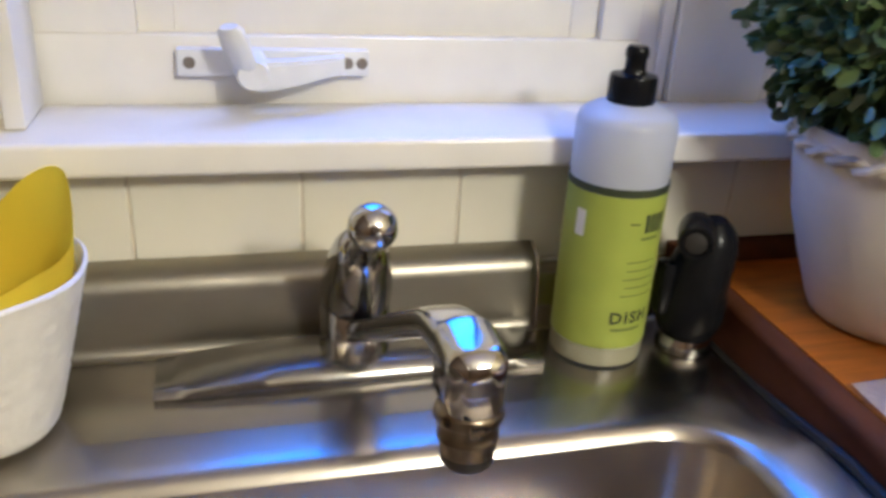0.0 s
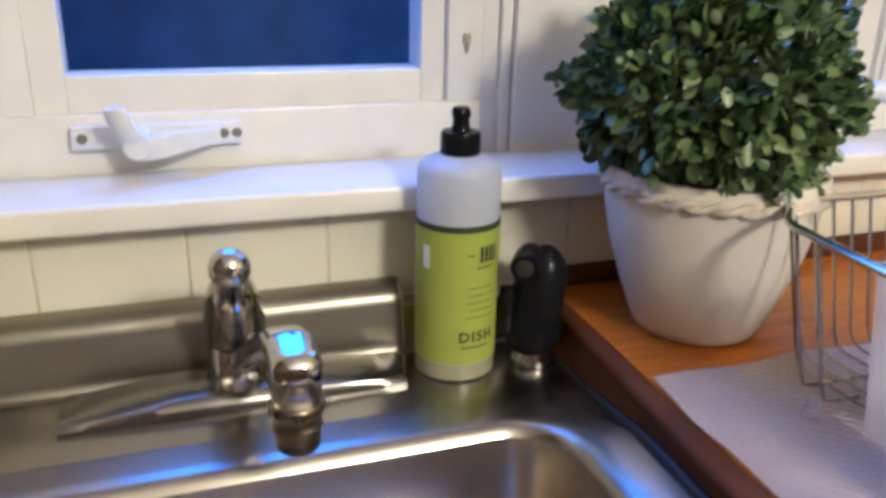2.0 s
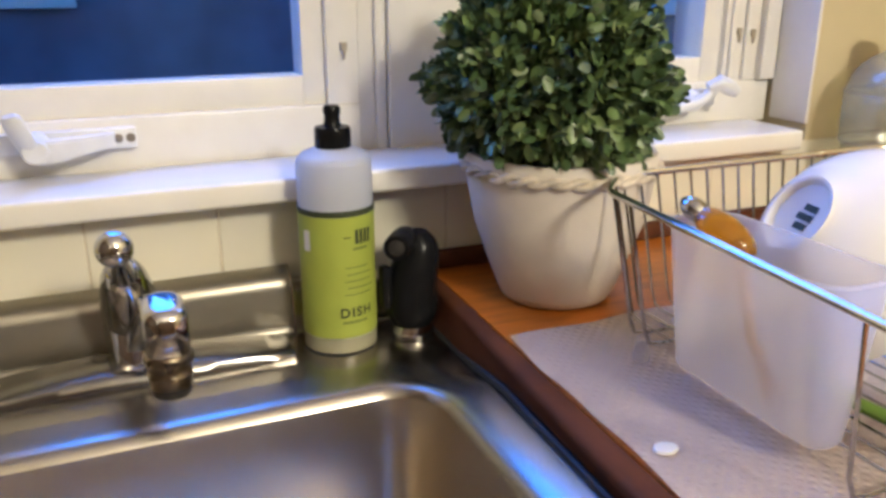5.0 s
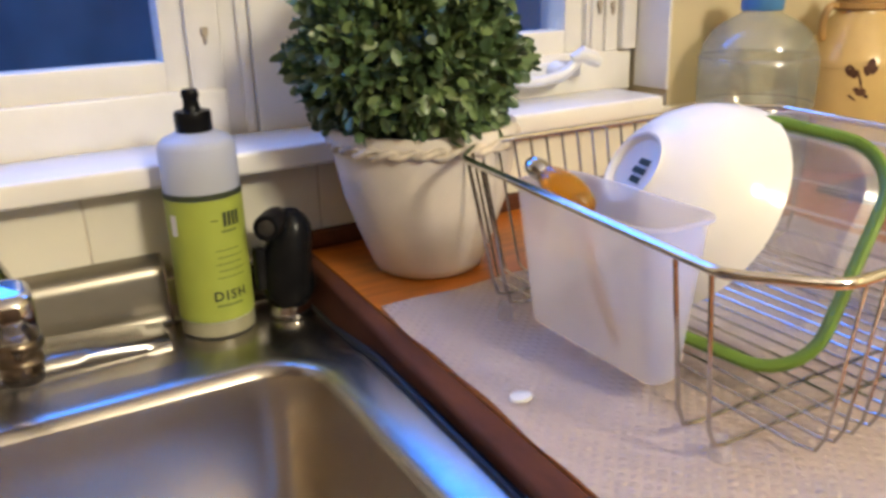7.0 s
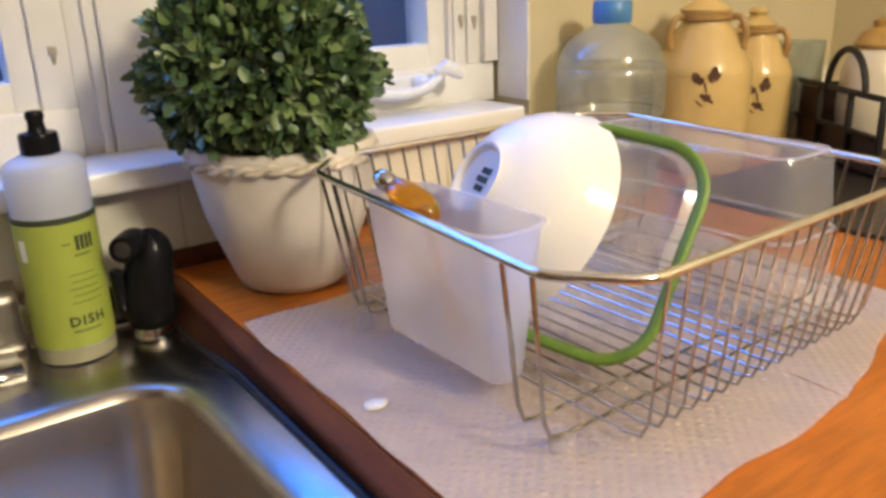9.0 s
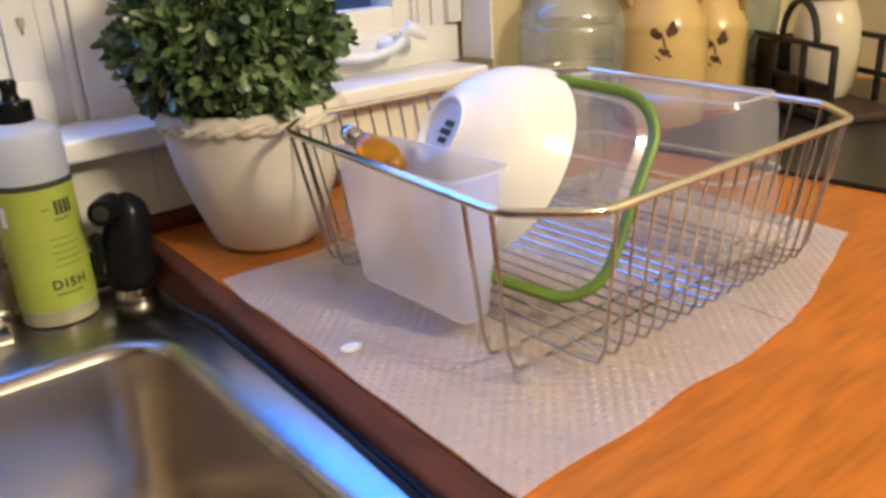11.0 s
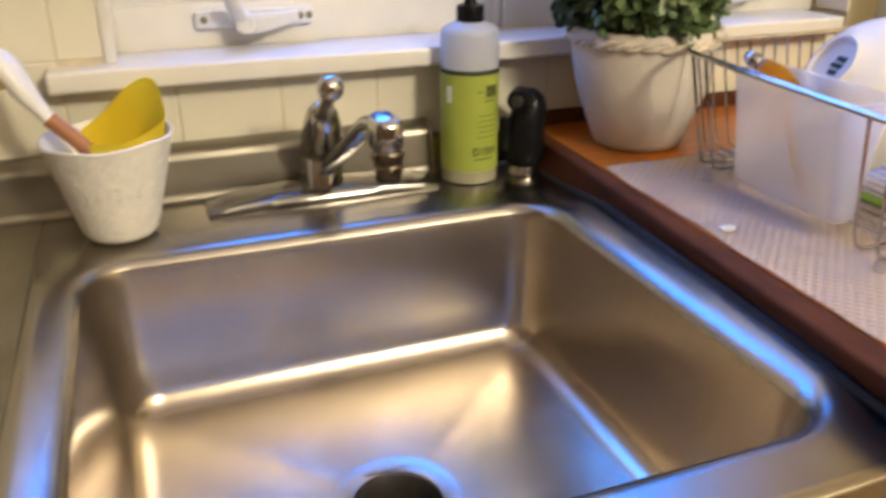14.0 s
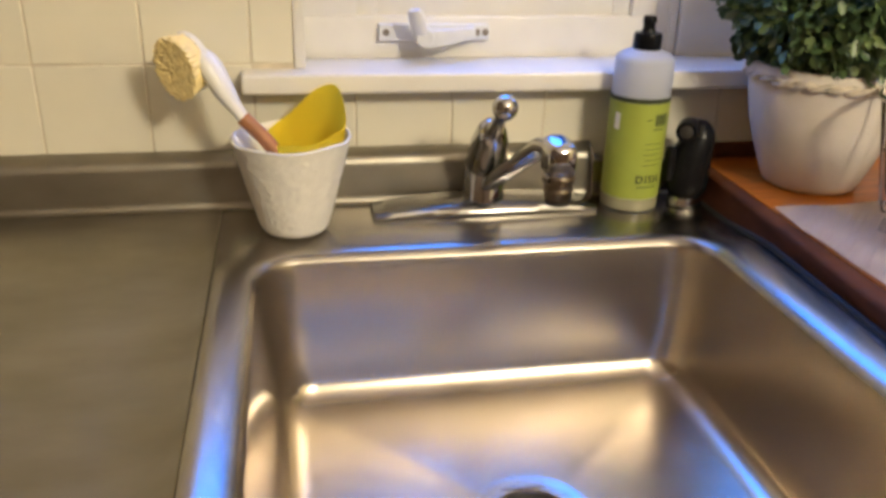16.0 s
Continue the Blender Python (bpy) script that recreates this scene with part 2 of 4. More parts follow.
def finish(bm, name, mat, smooth=40):
    me = bpy.data.meshes.new(name)
    bmesh.ops.recalc_face_normals(bm, faces=bm.faces[:])
    bm.to_mesh(me)
    bm.free()
    me.materials.append(mat)
    if smooth:
        me.polygons.foreach_set("use_smooth", [True] * len(me.polygons))
        me.set_sharp_from_angle(angle=radians(smooth))
    return me


def part(name, bm, mat, parent=None, label="", smooth=40):
    """One mesh object under a thing or a part; the bmesh is given in world coordinates."""
    if parent is not None:
        base = ORIGIN[parent]
        bmesh.ops.translate(bm, verts=bm.verts[:], vec=-base)
    o = new(name, finish(bm, name, mat, smooth))
    if parent is not None:
        o.parent = parent
        ORIGIN[o] = base
    else:
        ORIGIN[o] = Vector((0, 0, 0))
    if label:
        tagged(o, label)
    return o


def box(x0, x1, y0, y1, z0, z1, bevel=0.0, seg=2):
    bm = bmesh.new()
    bmesh.ops.create_cube(bm, size=1, matrix=Matrix.Translation(((x0 + x1) / 2, (y0 + y1) / 2, (z0 + z1) / 2)) @ Matrix.Diagonal((x1 - x0, y1 - y0, z1 - z0, 1)))
    if bevel:
        bmesh.ops.bevel(bm, geom=bm.edges[:], offset=bevel, segments=seg, affect='EDGES', profile=0.5)
    return bm


def skin(rings, closed=True, cap0=False, cap1=False, bm=None):
    """Quads between rings of equal length."""
    bm = bm or bmesh.new()
    vs = [[bm.verts.new(p) for p in r] for r in rings]
    n = len(rings[0])
    for a, b in zip(vs, vs[1:]):
        for i in range(n if closed else n - 1):
            j = (i + 1) % n
            bm.faces.new((a[i], a[j], b[j], b[i]))
    if cap0:
        bm.faces.new(vs[0])
    if cap1:
        bm.faces.new(vs[-1])
    return bm


def lathe(profile, m, seg=40, caps=True):
    """A turned body: profile of (radius, height) along the z of m."""
    rings = []
    for r, z in profile:
        rings.append([m @ Vector((max(r, 1e-4) * math.cos(6.28319 * i / seg), max(r, 1e-4) * math.sin(6.28319 * i / seg), z)) for i in range(seg)])
    return skin(rings, True, caps and profile[0][0] > 0, caps and profile[-1][0] > 0)


def tube(points, radius, seg=8, closed=False, bm=None, flat=1.0):
    """A round bar along points; radius may be a list."""
    pts = [Vector(p) for p in points]
    n = len(pts)
    rad = radius if isinstance(radius, (list, tuple)) else [radius] * n
    rings, up = [], None
    for i, p in enumerate(pts):
        a = pts[(i - 1) % n] if closed or i else p
        b = pts[(i + 1) % n] if closed or i < n - 1 else p
        d = (b - a).normalized()
        if up is None:
            up = Vector((0, 0, 1)) if abs(d.z) < 0.9 else Vector((1, 0, 0))
        s = d.cross(up).normalized()
        up = s.cross(d).normalized()
        rings.append([p + rad[i] * (math.cos(6.28319 * k / seg) * s + flat * math.sin(6.28319 * k / seg) * up) for k in range(seg)])
    if closed:
        rings.append(rings[0])
        out = skin(rings, True, bm=bm)
        bmesh.ops.remove_doubles(out, verts=out.verts[:], dist=1e-7)
        return out
    return skin(rings, True, True, True, bm=bm)


def smooth_path(points, steps=6):
    """Catmull-Rom through the points."""
    p = [Vector(q) for q in points]
    p = [2 * p[0] - p[1]] + p + [2 * p[-1] - p[-2]]
    out = []
    for i in range(1, len(p) - 2):
        for k in range(steps):
            t = k / steps
            out.append(0.5 * (2 * p[i] + (p[i + 1] - p[i - 1]) * t + (2 * p[i - 1] - 5 * p[i] + 4 * p[i + 1] - p[i + 2]) * t * t + (3 * p[i] - p[i - 1] - 3 * p[i + 1] + p[i + 2]) * t ** 3))
    return out + [p[-2]]


def rounded(x0, x1, y0, y1, r, z, k=8):
    """A rounded rectangle as a ring, anticlockwise."""
    out = []
    for cx, cy, a in ((x1 - r, y1 - r, 0), (x0 + r, y1 - r, 90), (x0 + r, y0 + r, 180), (x1 - r, y0 + r, 270)):
        for i in range(k + 1):
            t = radians(a + 90 * i / k)
            out.append(Vector((cx + r * math.cos(t), cy + r * math.sin(t), z)))
    return out


def slab(poly, z0, z1, bevel=0.0):
    bm = bmesh.new()
    f = bm.faces.new([bm.verts.new((x, y, z0)) for x, y in poly])
    g = bmesh.ops.extrude_face_region(bm, geom=[f])
    bmesh.ops.translate(bm, verts=[v for v in g["geom"] if isinstance(v, bmesh.types.BMVert)], vec=(0, 0, z1 - z0))
    if bevel:
        bmesh.ops.bevel(bm, geom=bm.edges[:], offset=bevel, segments=2, affect='EDGES')
    return bm


def along(a, b):
    """A pose at a whose z points to b."""
    a, b = Vector(a), Vector(b)
    return Matrix.Translation(a) @ (b - a).to_track_quat('Z', 'Y').to_matrix().to_4x4()


# ---- levels of the plan ----
DECK, TOP, WALL = 0.922, 0.958, 0.500
BX0, BX1, BY0, BY1 = -0.213, 0.262, -0.078, 0.358   # bowl opening
FLOOR_Z = 0.764

# ---- room ----
wall = thing("wall_north", (0, WALL, 0), "cream tiled kitchen wall with window openings", "wall", kind="structure")
OPEN = (-0.156, 0.792, 1.050, 1.95)
part("wall_body", box(-1.0, OPEN[0], WALL + 0.0012, 0.70, 0, 2.45), GROUT, wall)
part("wall_body", box(OPEN[1], 1.5, WALL + 0.0012, 0.70, 0, 1.049), GROUT, wall)
part("plaster", box(OPEN[1], 1.5, WALL, 0.70, 1.0495, 2.45), PLASTER, wall)
part("wall_body", box(OPEN[0], OPEN[1], WALL + 0.0012, 0.70, 0, OPEN[2] - 0.004), GROUT, wall)
part("wall_body", box(OPEN[0], OPEN[1], WALL + 0.0012, 0.70, OPEN[3], 2.45), PLASTER, wall)
# unseen west and south walls are added dark to dim the steel's reflections
for name, b in (("wall_east", (1.5, 1.6, -3.0, 0.7, 0, 2.45)), ("wall_west", (-1.0, -0.905, -3.0, 0.4995, 0, 2.45)), ("wall_south", (-1.0, 1.6, -3.1, -3.0, 0, 2.45))):
    tagged(part(name, box(*b), PLASTER if name == "wall_east" else DIM_WALL), "plain cream painted kitchen wall" if name == "wall_east" else "unseen dark wall added to dim the reflections in the steel", "wall", kind="structure")
tagged(part("floor", box(-1.0, 1.6, -3.1, 0.7, -0.05, 0), FLOOR), "brown wooden kitchen floor", "floor", kind="structure")
tagged(part("ceiling", box(-1.0, 1.6, -3.1, 0.7, 2.45, 2.5), WALL_FAR), "plain pale kitchen ceiling", "ceiling", kind="structure")
tagged(part("ground", box(-40, 40, 0.75, 60, -0.9, -0.8), GRASS), "dark lawn at dusk outside the window", "ground", kind="structure")

# ---- windows ----
def window(name, label, x0, x1, gx0, gx1, sx0, sx1):
    w = thing(name, ((x0 + x1) / 2, 0.57, 1.07), label, "window", kind="structure")
    z0, z1 = 1.068, 1.92
    part("bottom_rail", box(x0, x1, 0.562, 0.66, z0 - 0.004, 1.114, 0.002), PAINT, w)
    part("top_rail", box(x0, x1, 0.556, 0.66, 1.90, 1.95, 0.002), PAINT, w)
    for a, b in ((x0, sx0), (sx1, x1)):
        part("jamb", box(a, b, 0.564, 0.66, 1.1140, 1.9000, 0.0008), PAINT, w)
    # the step of the jamb next to the room
    part("sash", box(sx0, gx0, 0.572, 0.61, 1.1140, 1.900, 0.0008), PAINT, w)
    part("stile", box(gx1, sx1, 0.572, 0.61, 1.1140, 1.900, 0.0008), PAINT, w)
    part("rail", box(gx0, gx1, 0.5724, 0.61, 1.1140, 1.1415, 0.0008), PAINT, w)
    part("rail", box(gx0 + 0.0005, gx1 - 0.0005, 0.5725, 0.61, 1.86, 1.895, 0.0015), PAINT, w)
    pane = part("pane", box(gx0 - 0.004, gx1 + 0.004, 0.576, 0.580, 1.1395, 1.862), PANE, w, smooth=0)
    pane.visible_shadow = False
    return w


window("window_1", "white painted casement window with its sash shut", -0.156, 0.272, -0.064, 0.219, -0.088, 0.241)
window("window_2", "white painted casement window behind the potted plant", 0.400, 0.787, 0.452, 0.690, 0.428, 0.716)
post = thing("trim", (0.335, 0.55, 1.07), "white painted mullion post between the windows", "trim", kind="structure")
part("board", box(0.2725, 0.3995, 0.566, 0.66, 1.064, 1.95, 0.0015), PAINT, post)
part("casing", box(0.300, 0.382, 0.555, 0.5655, 1.066, 1.95, 0.003), PAINT, post)
part("bead", box(0.288, 0.2995, 0.560, 0.5655, 1.066, 1.95, 0.003), PAINT, post)
part("bead", box(0.3825, 0.394, 0.560, 0.5655, 1.066, 1.95, 0.003), PAINT, post)
for x0, x1 in ((-0.1595, -0.1480), (0.7873, 0.7917)):
    tagged(part("trim", box(x0, x1, WALL - 0.002, 0.5555, 1.0690, 1.95, 0.001), PAINT), "white painted window reveal", "trim", kind="structure")
tagged(part("window_sill", box(-0.215, 0.757, 0.468, 0.5618, 1.047, 1.0685, 0.004, 3), SILL_PAINT), "white glossy painted window sill board", "window sill", kind="structure")


def crank_window(x, label):
    c = thing("window_crank", (x, 0.556, 1.097), label, "window crank")
    part("plate", box(x - 0.064, x + 0.064, 0.552, 0.5622, 1.0885, 1.1065, 0.0015), CRANK, c)
    for dx in (-0.056, 0.049, 0.059):
        part("screw", lathe([(0, 0), (0.0042, 0), (0.0038, 0.0012), (0, 0.0014)], along((x + dx, 0.5525, 1.0975), (x + dx, 0.54, 1.0975)), 12), SCREW, c)
    part("hub", lathe([(0.0105, 0), (0.0105, 0.029), (0.0095, 0.0315), (0, 0.0320)], along((x - 0.016, 0.552, 1.098), (x - 0.016, 0.53, 1.0965)), 24), CRANK, c)
    rings = []
    for s in range(15):
        u = s / 14
        px = x - 0.014 + 0.060 * u
        hh = 0.0100 - 0.0036 * u * u * (3 - 2 * u)
        pz = 1.1040 - hh
        py = 0.528 + 0.019 * u * u
        rings.append([(px, py - 0.003, pz - hh), (px, py - 0.0035, pz + hh * 0.9), (px, py + 0.009, pz + hh), (px, py + 0.009, pz - hh)])
    arm = skin(rings, True, True, True)
    bmesh.ops.bevel(arm, geom=[e for e in arm.edges if abs((e.verts[0].co - e.verts[1].co).x) > 0.002], offset=0.0018, segments=2, affect='EDGES')
    part("handle", arm, CRANK, c)
    part("knob", tube([(x - 0.019, 0.530, 1.094), (x - 0.022, 0.524, 1.104), (x - 0.026, 0.518, 1.116), (x - 0.029, 0.515, 1.125), (x - 0.030, 0.514, 1.1275)], [0.0085, 0.0095, 0.0098, 0.009, 0.006], 16, flat=0.6), CRANK, c)
    return c


crank_window(0.000, "folded white metal window crank on the frame")
for x0, x1, y0 in ((0.7215, 0.7275, 0.560), (0.7420, 0.7470, 0.559), (0.7650, 0.7866, 0.553)):
    tagged(part("trim", box(x0, x1, y0, 0.5638, 1.1148, 1.899, 0.0015), PAINT), "white painted moulding on the window jamb", "trim", kind="structure")
c2 = thing("window_crank", (0.64, 0.556, 1.1), "white metal window crank with its handle turned out", "window crank")
part("plate", box(0.575, 0.70, 0.552, 0.5622, 1.0885, 1.1065, 0.0015), CRANK, c2)
part("hub", lathe([(0.012, 0), (0.012, 0.012), (0.01, 0.016), (0, 0.017)], along((0.66, 0.552, 1.098), (0.66, 0.53, 1.094)), 20), CRANK, c2)
part("handle", tube(smooth_path([(0.585, 0.543, 1.094), (0.62, 0.535, 1.090), (0.655, 0.53, 1.096), (0.676, 0.528, 1.110)]), 0.006, 10), CRANK, c2)
part("knob", tube([(0.668, 0.528, 1.112), (0.680, 0.524, 1.118), (0.692, 0.520, 1.112), (0.70, 0.518, 1.107)], [0.006, 0.0095, 0.009, 0.006], 12), CRANK, c2)
for x, z in ((0.2575, 1.166), (0.735, 1.168), (0.756, 1.166)):
    h = thing("hook", (x, 0.564, z), "small worn metal catch on the window jamb", "catch")
    part("plate", box(x - 0.0035, x + 0.0035, 0.5615, 0.5645, z - 0.002, z + 0.006, 0.001), CATCH, h)
    part("tongue", lathe([(0.0025, 0), (0.001, 0.009)], along((x, 0.562, z - 0.001), (x, 0.562, z - 0.012)), 8), CATCH, h)

for x, y, z, w, h in ((0.2600, 0.5645, 1.244, 0.006, 0.011), (0.3735, 0.5545, 1.240, 0.005, 0.014)):
    k = thing("sash_lock", (x, y, z), "small worn brass keeper screwed to the window frame", "window lock")
    part("plate", box(x - w, x + w, y - 0.003, y + 0.0004, z - h, z + h, 0.001), CATCH, k)
    part("latch", box(x - w * 0.5, x + w * 0.6, y - 0.009, y - 0.0025, z - h * 0.5, z + h * 0.3, 0.0015), CATCH, k)
    for dz in (-0.75, 0.75):
        part("screw", lathe([(0, 0), (0.0018, 0), (0.0015, 0.0006), (0, 0.0008)], along((x, y - 0.003, z + dz * h), (x, y - 0.02, z + dz * h)), 10), SCREW, k)

# ---- outside ----
house = thing("neighbour_house", (1.5, 4.2, -0.8), "dark neighbouring house seen at dusk with pale window frames", "house")
part("wall", box(-3, 6, 4.15, 4.6, -0.8, 2.2), SIDING, house)
def far_window(x0, x1, z0, z1):
    f = part("window", box(x0, x1, 4.09, 4.127, z0, z0 + 0.09, 0.006), OUT_TRIM, house, "pale painted window frame")
    part("frame", box(x0, x1, 4.09, 4.127, z1 - 0.09, z1, 0.006), OUT_TRIM, f)
    part("frame", box(x0, x0 + 0.08, 4.091, 4.127, z0 + 0.0905, z1 - 0.0905, 0.006), OUT_TRIM, f)
    part("frame", box(x1 - 0.08, x1, 4.091, 4.127, z0 + 0.0905, z1 - 0.0905, 0.006), OUT_TRIM, f)
    part("pane", box(x0 + 0.08, x1 - 0.08, 4.11, 4.12, z0 + 0.09, z1 - 0.09), OUT_PANE, f)
far_window(-1.0, 0.02, 1.09, 2.1)
far_window(3.32, 3.95, 1.0, 2.1)

# ---- sink ----
sink = thing("kitchen_sink", (0.02, 0.14, DECK), "brushed stainless steel sink with deep single bowl and drainboard", "sink")
k = 10
rings = [rounded(-0.2445, 0.297, -0.118, 0.470, 0.004, DECK, k)]
for d, z in ((0.0303, 0.0030), (0.0295, 0.0060), (0.0275, 0.0070), (0.018, 0.0042), (0.010, 0.0012), (0.004, -0.0014), (0.000, -0.0036), (-0.004, -0.0072), (-0.007, -0.0125), (-0.009, -0.020), (-0.014, -0.06), (-0.020, -0.112)):
    ring = rounded(BX0 - d, BX1 + d, BY0 - d, BY1 + d, 0.052 + d, DECK + z, k)
    level = 0.0 if d >= 0.004 else {0.000: -0.0012, -0.004: -0.0040, -0.007: -0.0090, -0.009: -0.0160}.get(d, z)
    back = {0.0303: -0.0010, 0.0295: -0.0011, 0.0275: -0.0014, 0.018: -0.0027, 0.010: -0.0038, 0.004: -0.0047, 0.000: -0.0060, -0.004: -0.0088, -0.007: -0.0135, -0.009: -0.0205}.get(d, z)
    right = {0.0303: 0.0122, 0.0295: 0.0126, 0.0275: 0.0120, 0.018: 0.0078, 0.010: 0.0040, 0.004: 0.0008, 0.000: -0.0020, -0.004: -0.0055, -0.007: -0.0105}.get(d, z)
    for p in ring:   # the raised, inward sloping border runs out flat along the back deck and the front
        w = min(1, max(0, (p.y - BY1 + 0.075) / 0.07, (BY0 + 0.045 - p.y) / 0.05))
        flat = back if p.y > 0.14 else level
        side = right if p.x > 0.02 else z
        p.z = DECK + side * (1 - w) + flat * w
    rings.append(ring)
for i in range(1, 8):
    a = radians(90 * i / 7)
    d = -0.021 - 0.030 * (1 - math.cos(a))
    rings.append(rounded(BX0 - d, BX1 + d, BY0 - d, BY1 + d, 0.062 + d, FLOOR_Z + 0.030 * (1 - math.sin(a)), k))
DC = Vector((0.022, 0.135, FLOOR_Z - 0.006))
last = rings[-1]
for u, dz in ((0.35, -0.0015), (0.7, -0.004)):
    rings.append([p.lerp(DC + (p - DC).normalized() * 0.056, u) + Vector((0, 0, dz)) for p in last])
    for p in rings[-1]:
        p.z = FLOOR_Z + dz
rings.append([DC + Vector(((p - DC).x, (p - DC).y, 0)).normalized() * 0.0555 for p in last])
cut = 9   # the polished deck and rolled rim end here, the duller bowl begins
part("deck", skin(rings[:cut + 1]), DECK_STEEL, sink, smooth=60)
part("bowl", skin(rings[cut:]), STEEL, sink, smooth=60)
drain = part("drain", lathe([(0.0570, -0.0005), (0.0550, 0.0012), (0.046, 0.0004), (0.0385, -0.0022), (0.036, -0.008), (0.0345, -0.022), (0.034, -0.045), (0, -0.046)], Matrix.Translation(DC), 48, False), STEEL, sink, "polished round drain fitting")
part("strainer", lathe([(0.0285, -0.036), (0.0285, -0.031), (0.022, -0.027), (0.0175, -0.026), (0.0160, -0.020), (0.013, -0.017), (0.006, -0.0155), (0, -0.0155)], Matrix.Translation(DC), 32), AERATOR, drain, "dull basket strainer")
part("throat", lathe([(0.0372, -0.0045), (0.0340, -0.010), (0.0332, -0.044)], Matrix.Translation(DC), 40, False), HOLE, drain)
# front edge rolled down
part("apron", skin([[(x, y, z) for y, z in ((-0.1181, DECK), (-0.1262, DECK - 0.0002), (-0.1275, DECK - 0.0012), (-0.128, DECK - 0.003), (-0.128, DECK - 0.03))] for x in (-0.90, -0.30, 0.0, 0.283)], False), STEEL, sink)
# drainboard: crease, shallow slope, and the back ledge
xs = [-0.2447, -0.250, -0.257, -0.30, -0.45, -0.62, -0.90]
zs = [0.0, -0.001, -0.006, -0.0075, -0.006, -0.004, -0.002]
ys = [-0.118, -0.10, -0.085, 0.05, 0.2, 0.345, 0.362, 0.378, 0.470]
rows = []
for y in ys:
    lift = 1.0 if -0.09 < y < 0.35 else 0.0
    lift = 0.45 if y in (0.362, -0.10) else lift
    rows.append([(x, y, DECK + z * lift) for x, z in zip(xs, zs)])
part("drainboard", skin(rows, False), BOARD_STEEL, sink, smooth=60)
# backsplash: a cove, a leaning face and a rolled top ledge
prof = [(0.4701, 0.0), (0.4735, 0.001), (0.476, 0.004), (0.4768, 0.010), (0.4785, 0.043), (0.4800, 0.049), (0.484, 0.0535), (0.4935, 0.0585), (0.4985, 0.0595)]
part("backsplash", skin([[(x, y, DECK + z) for y, z in prof] for x in (-0.90, -0.60, -0.3, 0.0, 0.176)], False), BOARD_STEEL, sink, smooth=60)
prof2 = [(0.4701, 0.0), (0.4735, 0.001), (0.476, 0.004), (0.4768, 0.010), (0.4785, 0.036), (0.484, 0.041), (0.4985, 0.0415)]
part("backsplash_end", skin([[(x, y, DECK + z) for y, z in prof2] for x in (0.1765, 0.297)], False), STEEL, sink, smooth=60)
part("joint_fold", tube([(0.1765, 0.472, DECK + 0.001), (0.1765, 0.478, DECK + 0.043), (0.1765, 0.484, DECK + 0.053), (0.1765, 0.497, DECK + 0.059)], 0.0014, 8), STEEL, sink)

# ---- faucet ----
fa = thing("kitchen_faucet", (0.040, 0.445, DECK), "chrome single-lever kitchen faucet with a ball-ended handle", "faucet")
FX, FY = 0.040, 0.447
rings = []
for s in range(25):
    u = -1 + 2 * s / 24
    px = FX + 0.124 * u
    h = 0.0065 + 0.0080 * (1 - abs(u) ** 2.2)
    hw = 0.0240 + 0.003 * (1 - abs(u))
    cy = 0.4440 + 0.001 * u
    rings.append([(px, cy - hw, DECK - 0.0012), (px, cy - hw, DECK + 0.003), (px, cy - hw + 0.003, DECK + 0.55 * h + 0.002), (px, cy - hw + 0.010, DECK + h), (px, cy + hw - 0.008, DECK + h + 0.001), (px, cy + hw, DECK + 0.003), (px, cy + hw, DECK + 0.0004)])
part("base_plate", skin(rings, True, True, True), PLATE_STEEL, fa, smooth=35)
part("body", lathe([(0.0232, 0.008), (0.0232, 0.014), (0.0224, 0.016), (0.0222, 0.052), (0.0214, 0.053), (0.0214, 0.058), (0, 0.058)], Matrix.Translation((FX, FY, DECK)), 40), CHROME, fa)
BALL = Vector((0.033, 0.350, 1.060))
JOINT = Vector((FX, FY - 0.004, DECK + 0.056))
part("cap", lathe([(0.0205, -0.008), (0.0222, -0.004), (0.0224, 0.004), (0.0214, 0.020), (0.0192, 0.038), (0.0165, 0.052), (0.0125, 0.061), (0.0075, 0.066), (0, 0.067)], along(JOINT, BALL + Vector((0, 0.020, 0.012))), 36), CHROME, fa)
aim = (JOINT + Vector((-0.003, -0.042, 0.046)))
lever = part("lever", tube(smooth_path([aim, aim.lerp(BALL, 0.5) + Vector((0, 0, 0.001)), BALL]), [0.0095, 0.0088, 0.0082, 0.0077, 0.0072, 0.0068, 0.0065, 0.0062, 0.0060, 0.0058, 0.0057, 0.0056, 0.0056], 20), CHROME, fa)
ball = bmesh.new()
bmesh.ops.create_uvsphere(ball, u_segments=32, v_segments=20, radius=0.0125, matrix=Matrix.Translation(BALL))
part("knob", ball, CHROME, lever, "polished ball knob")
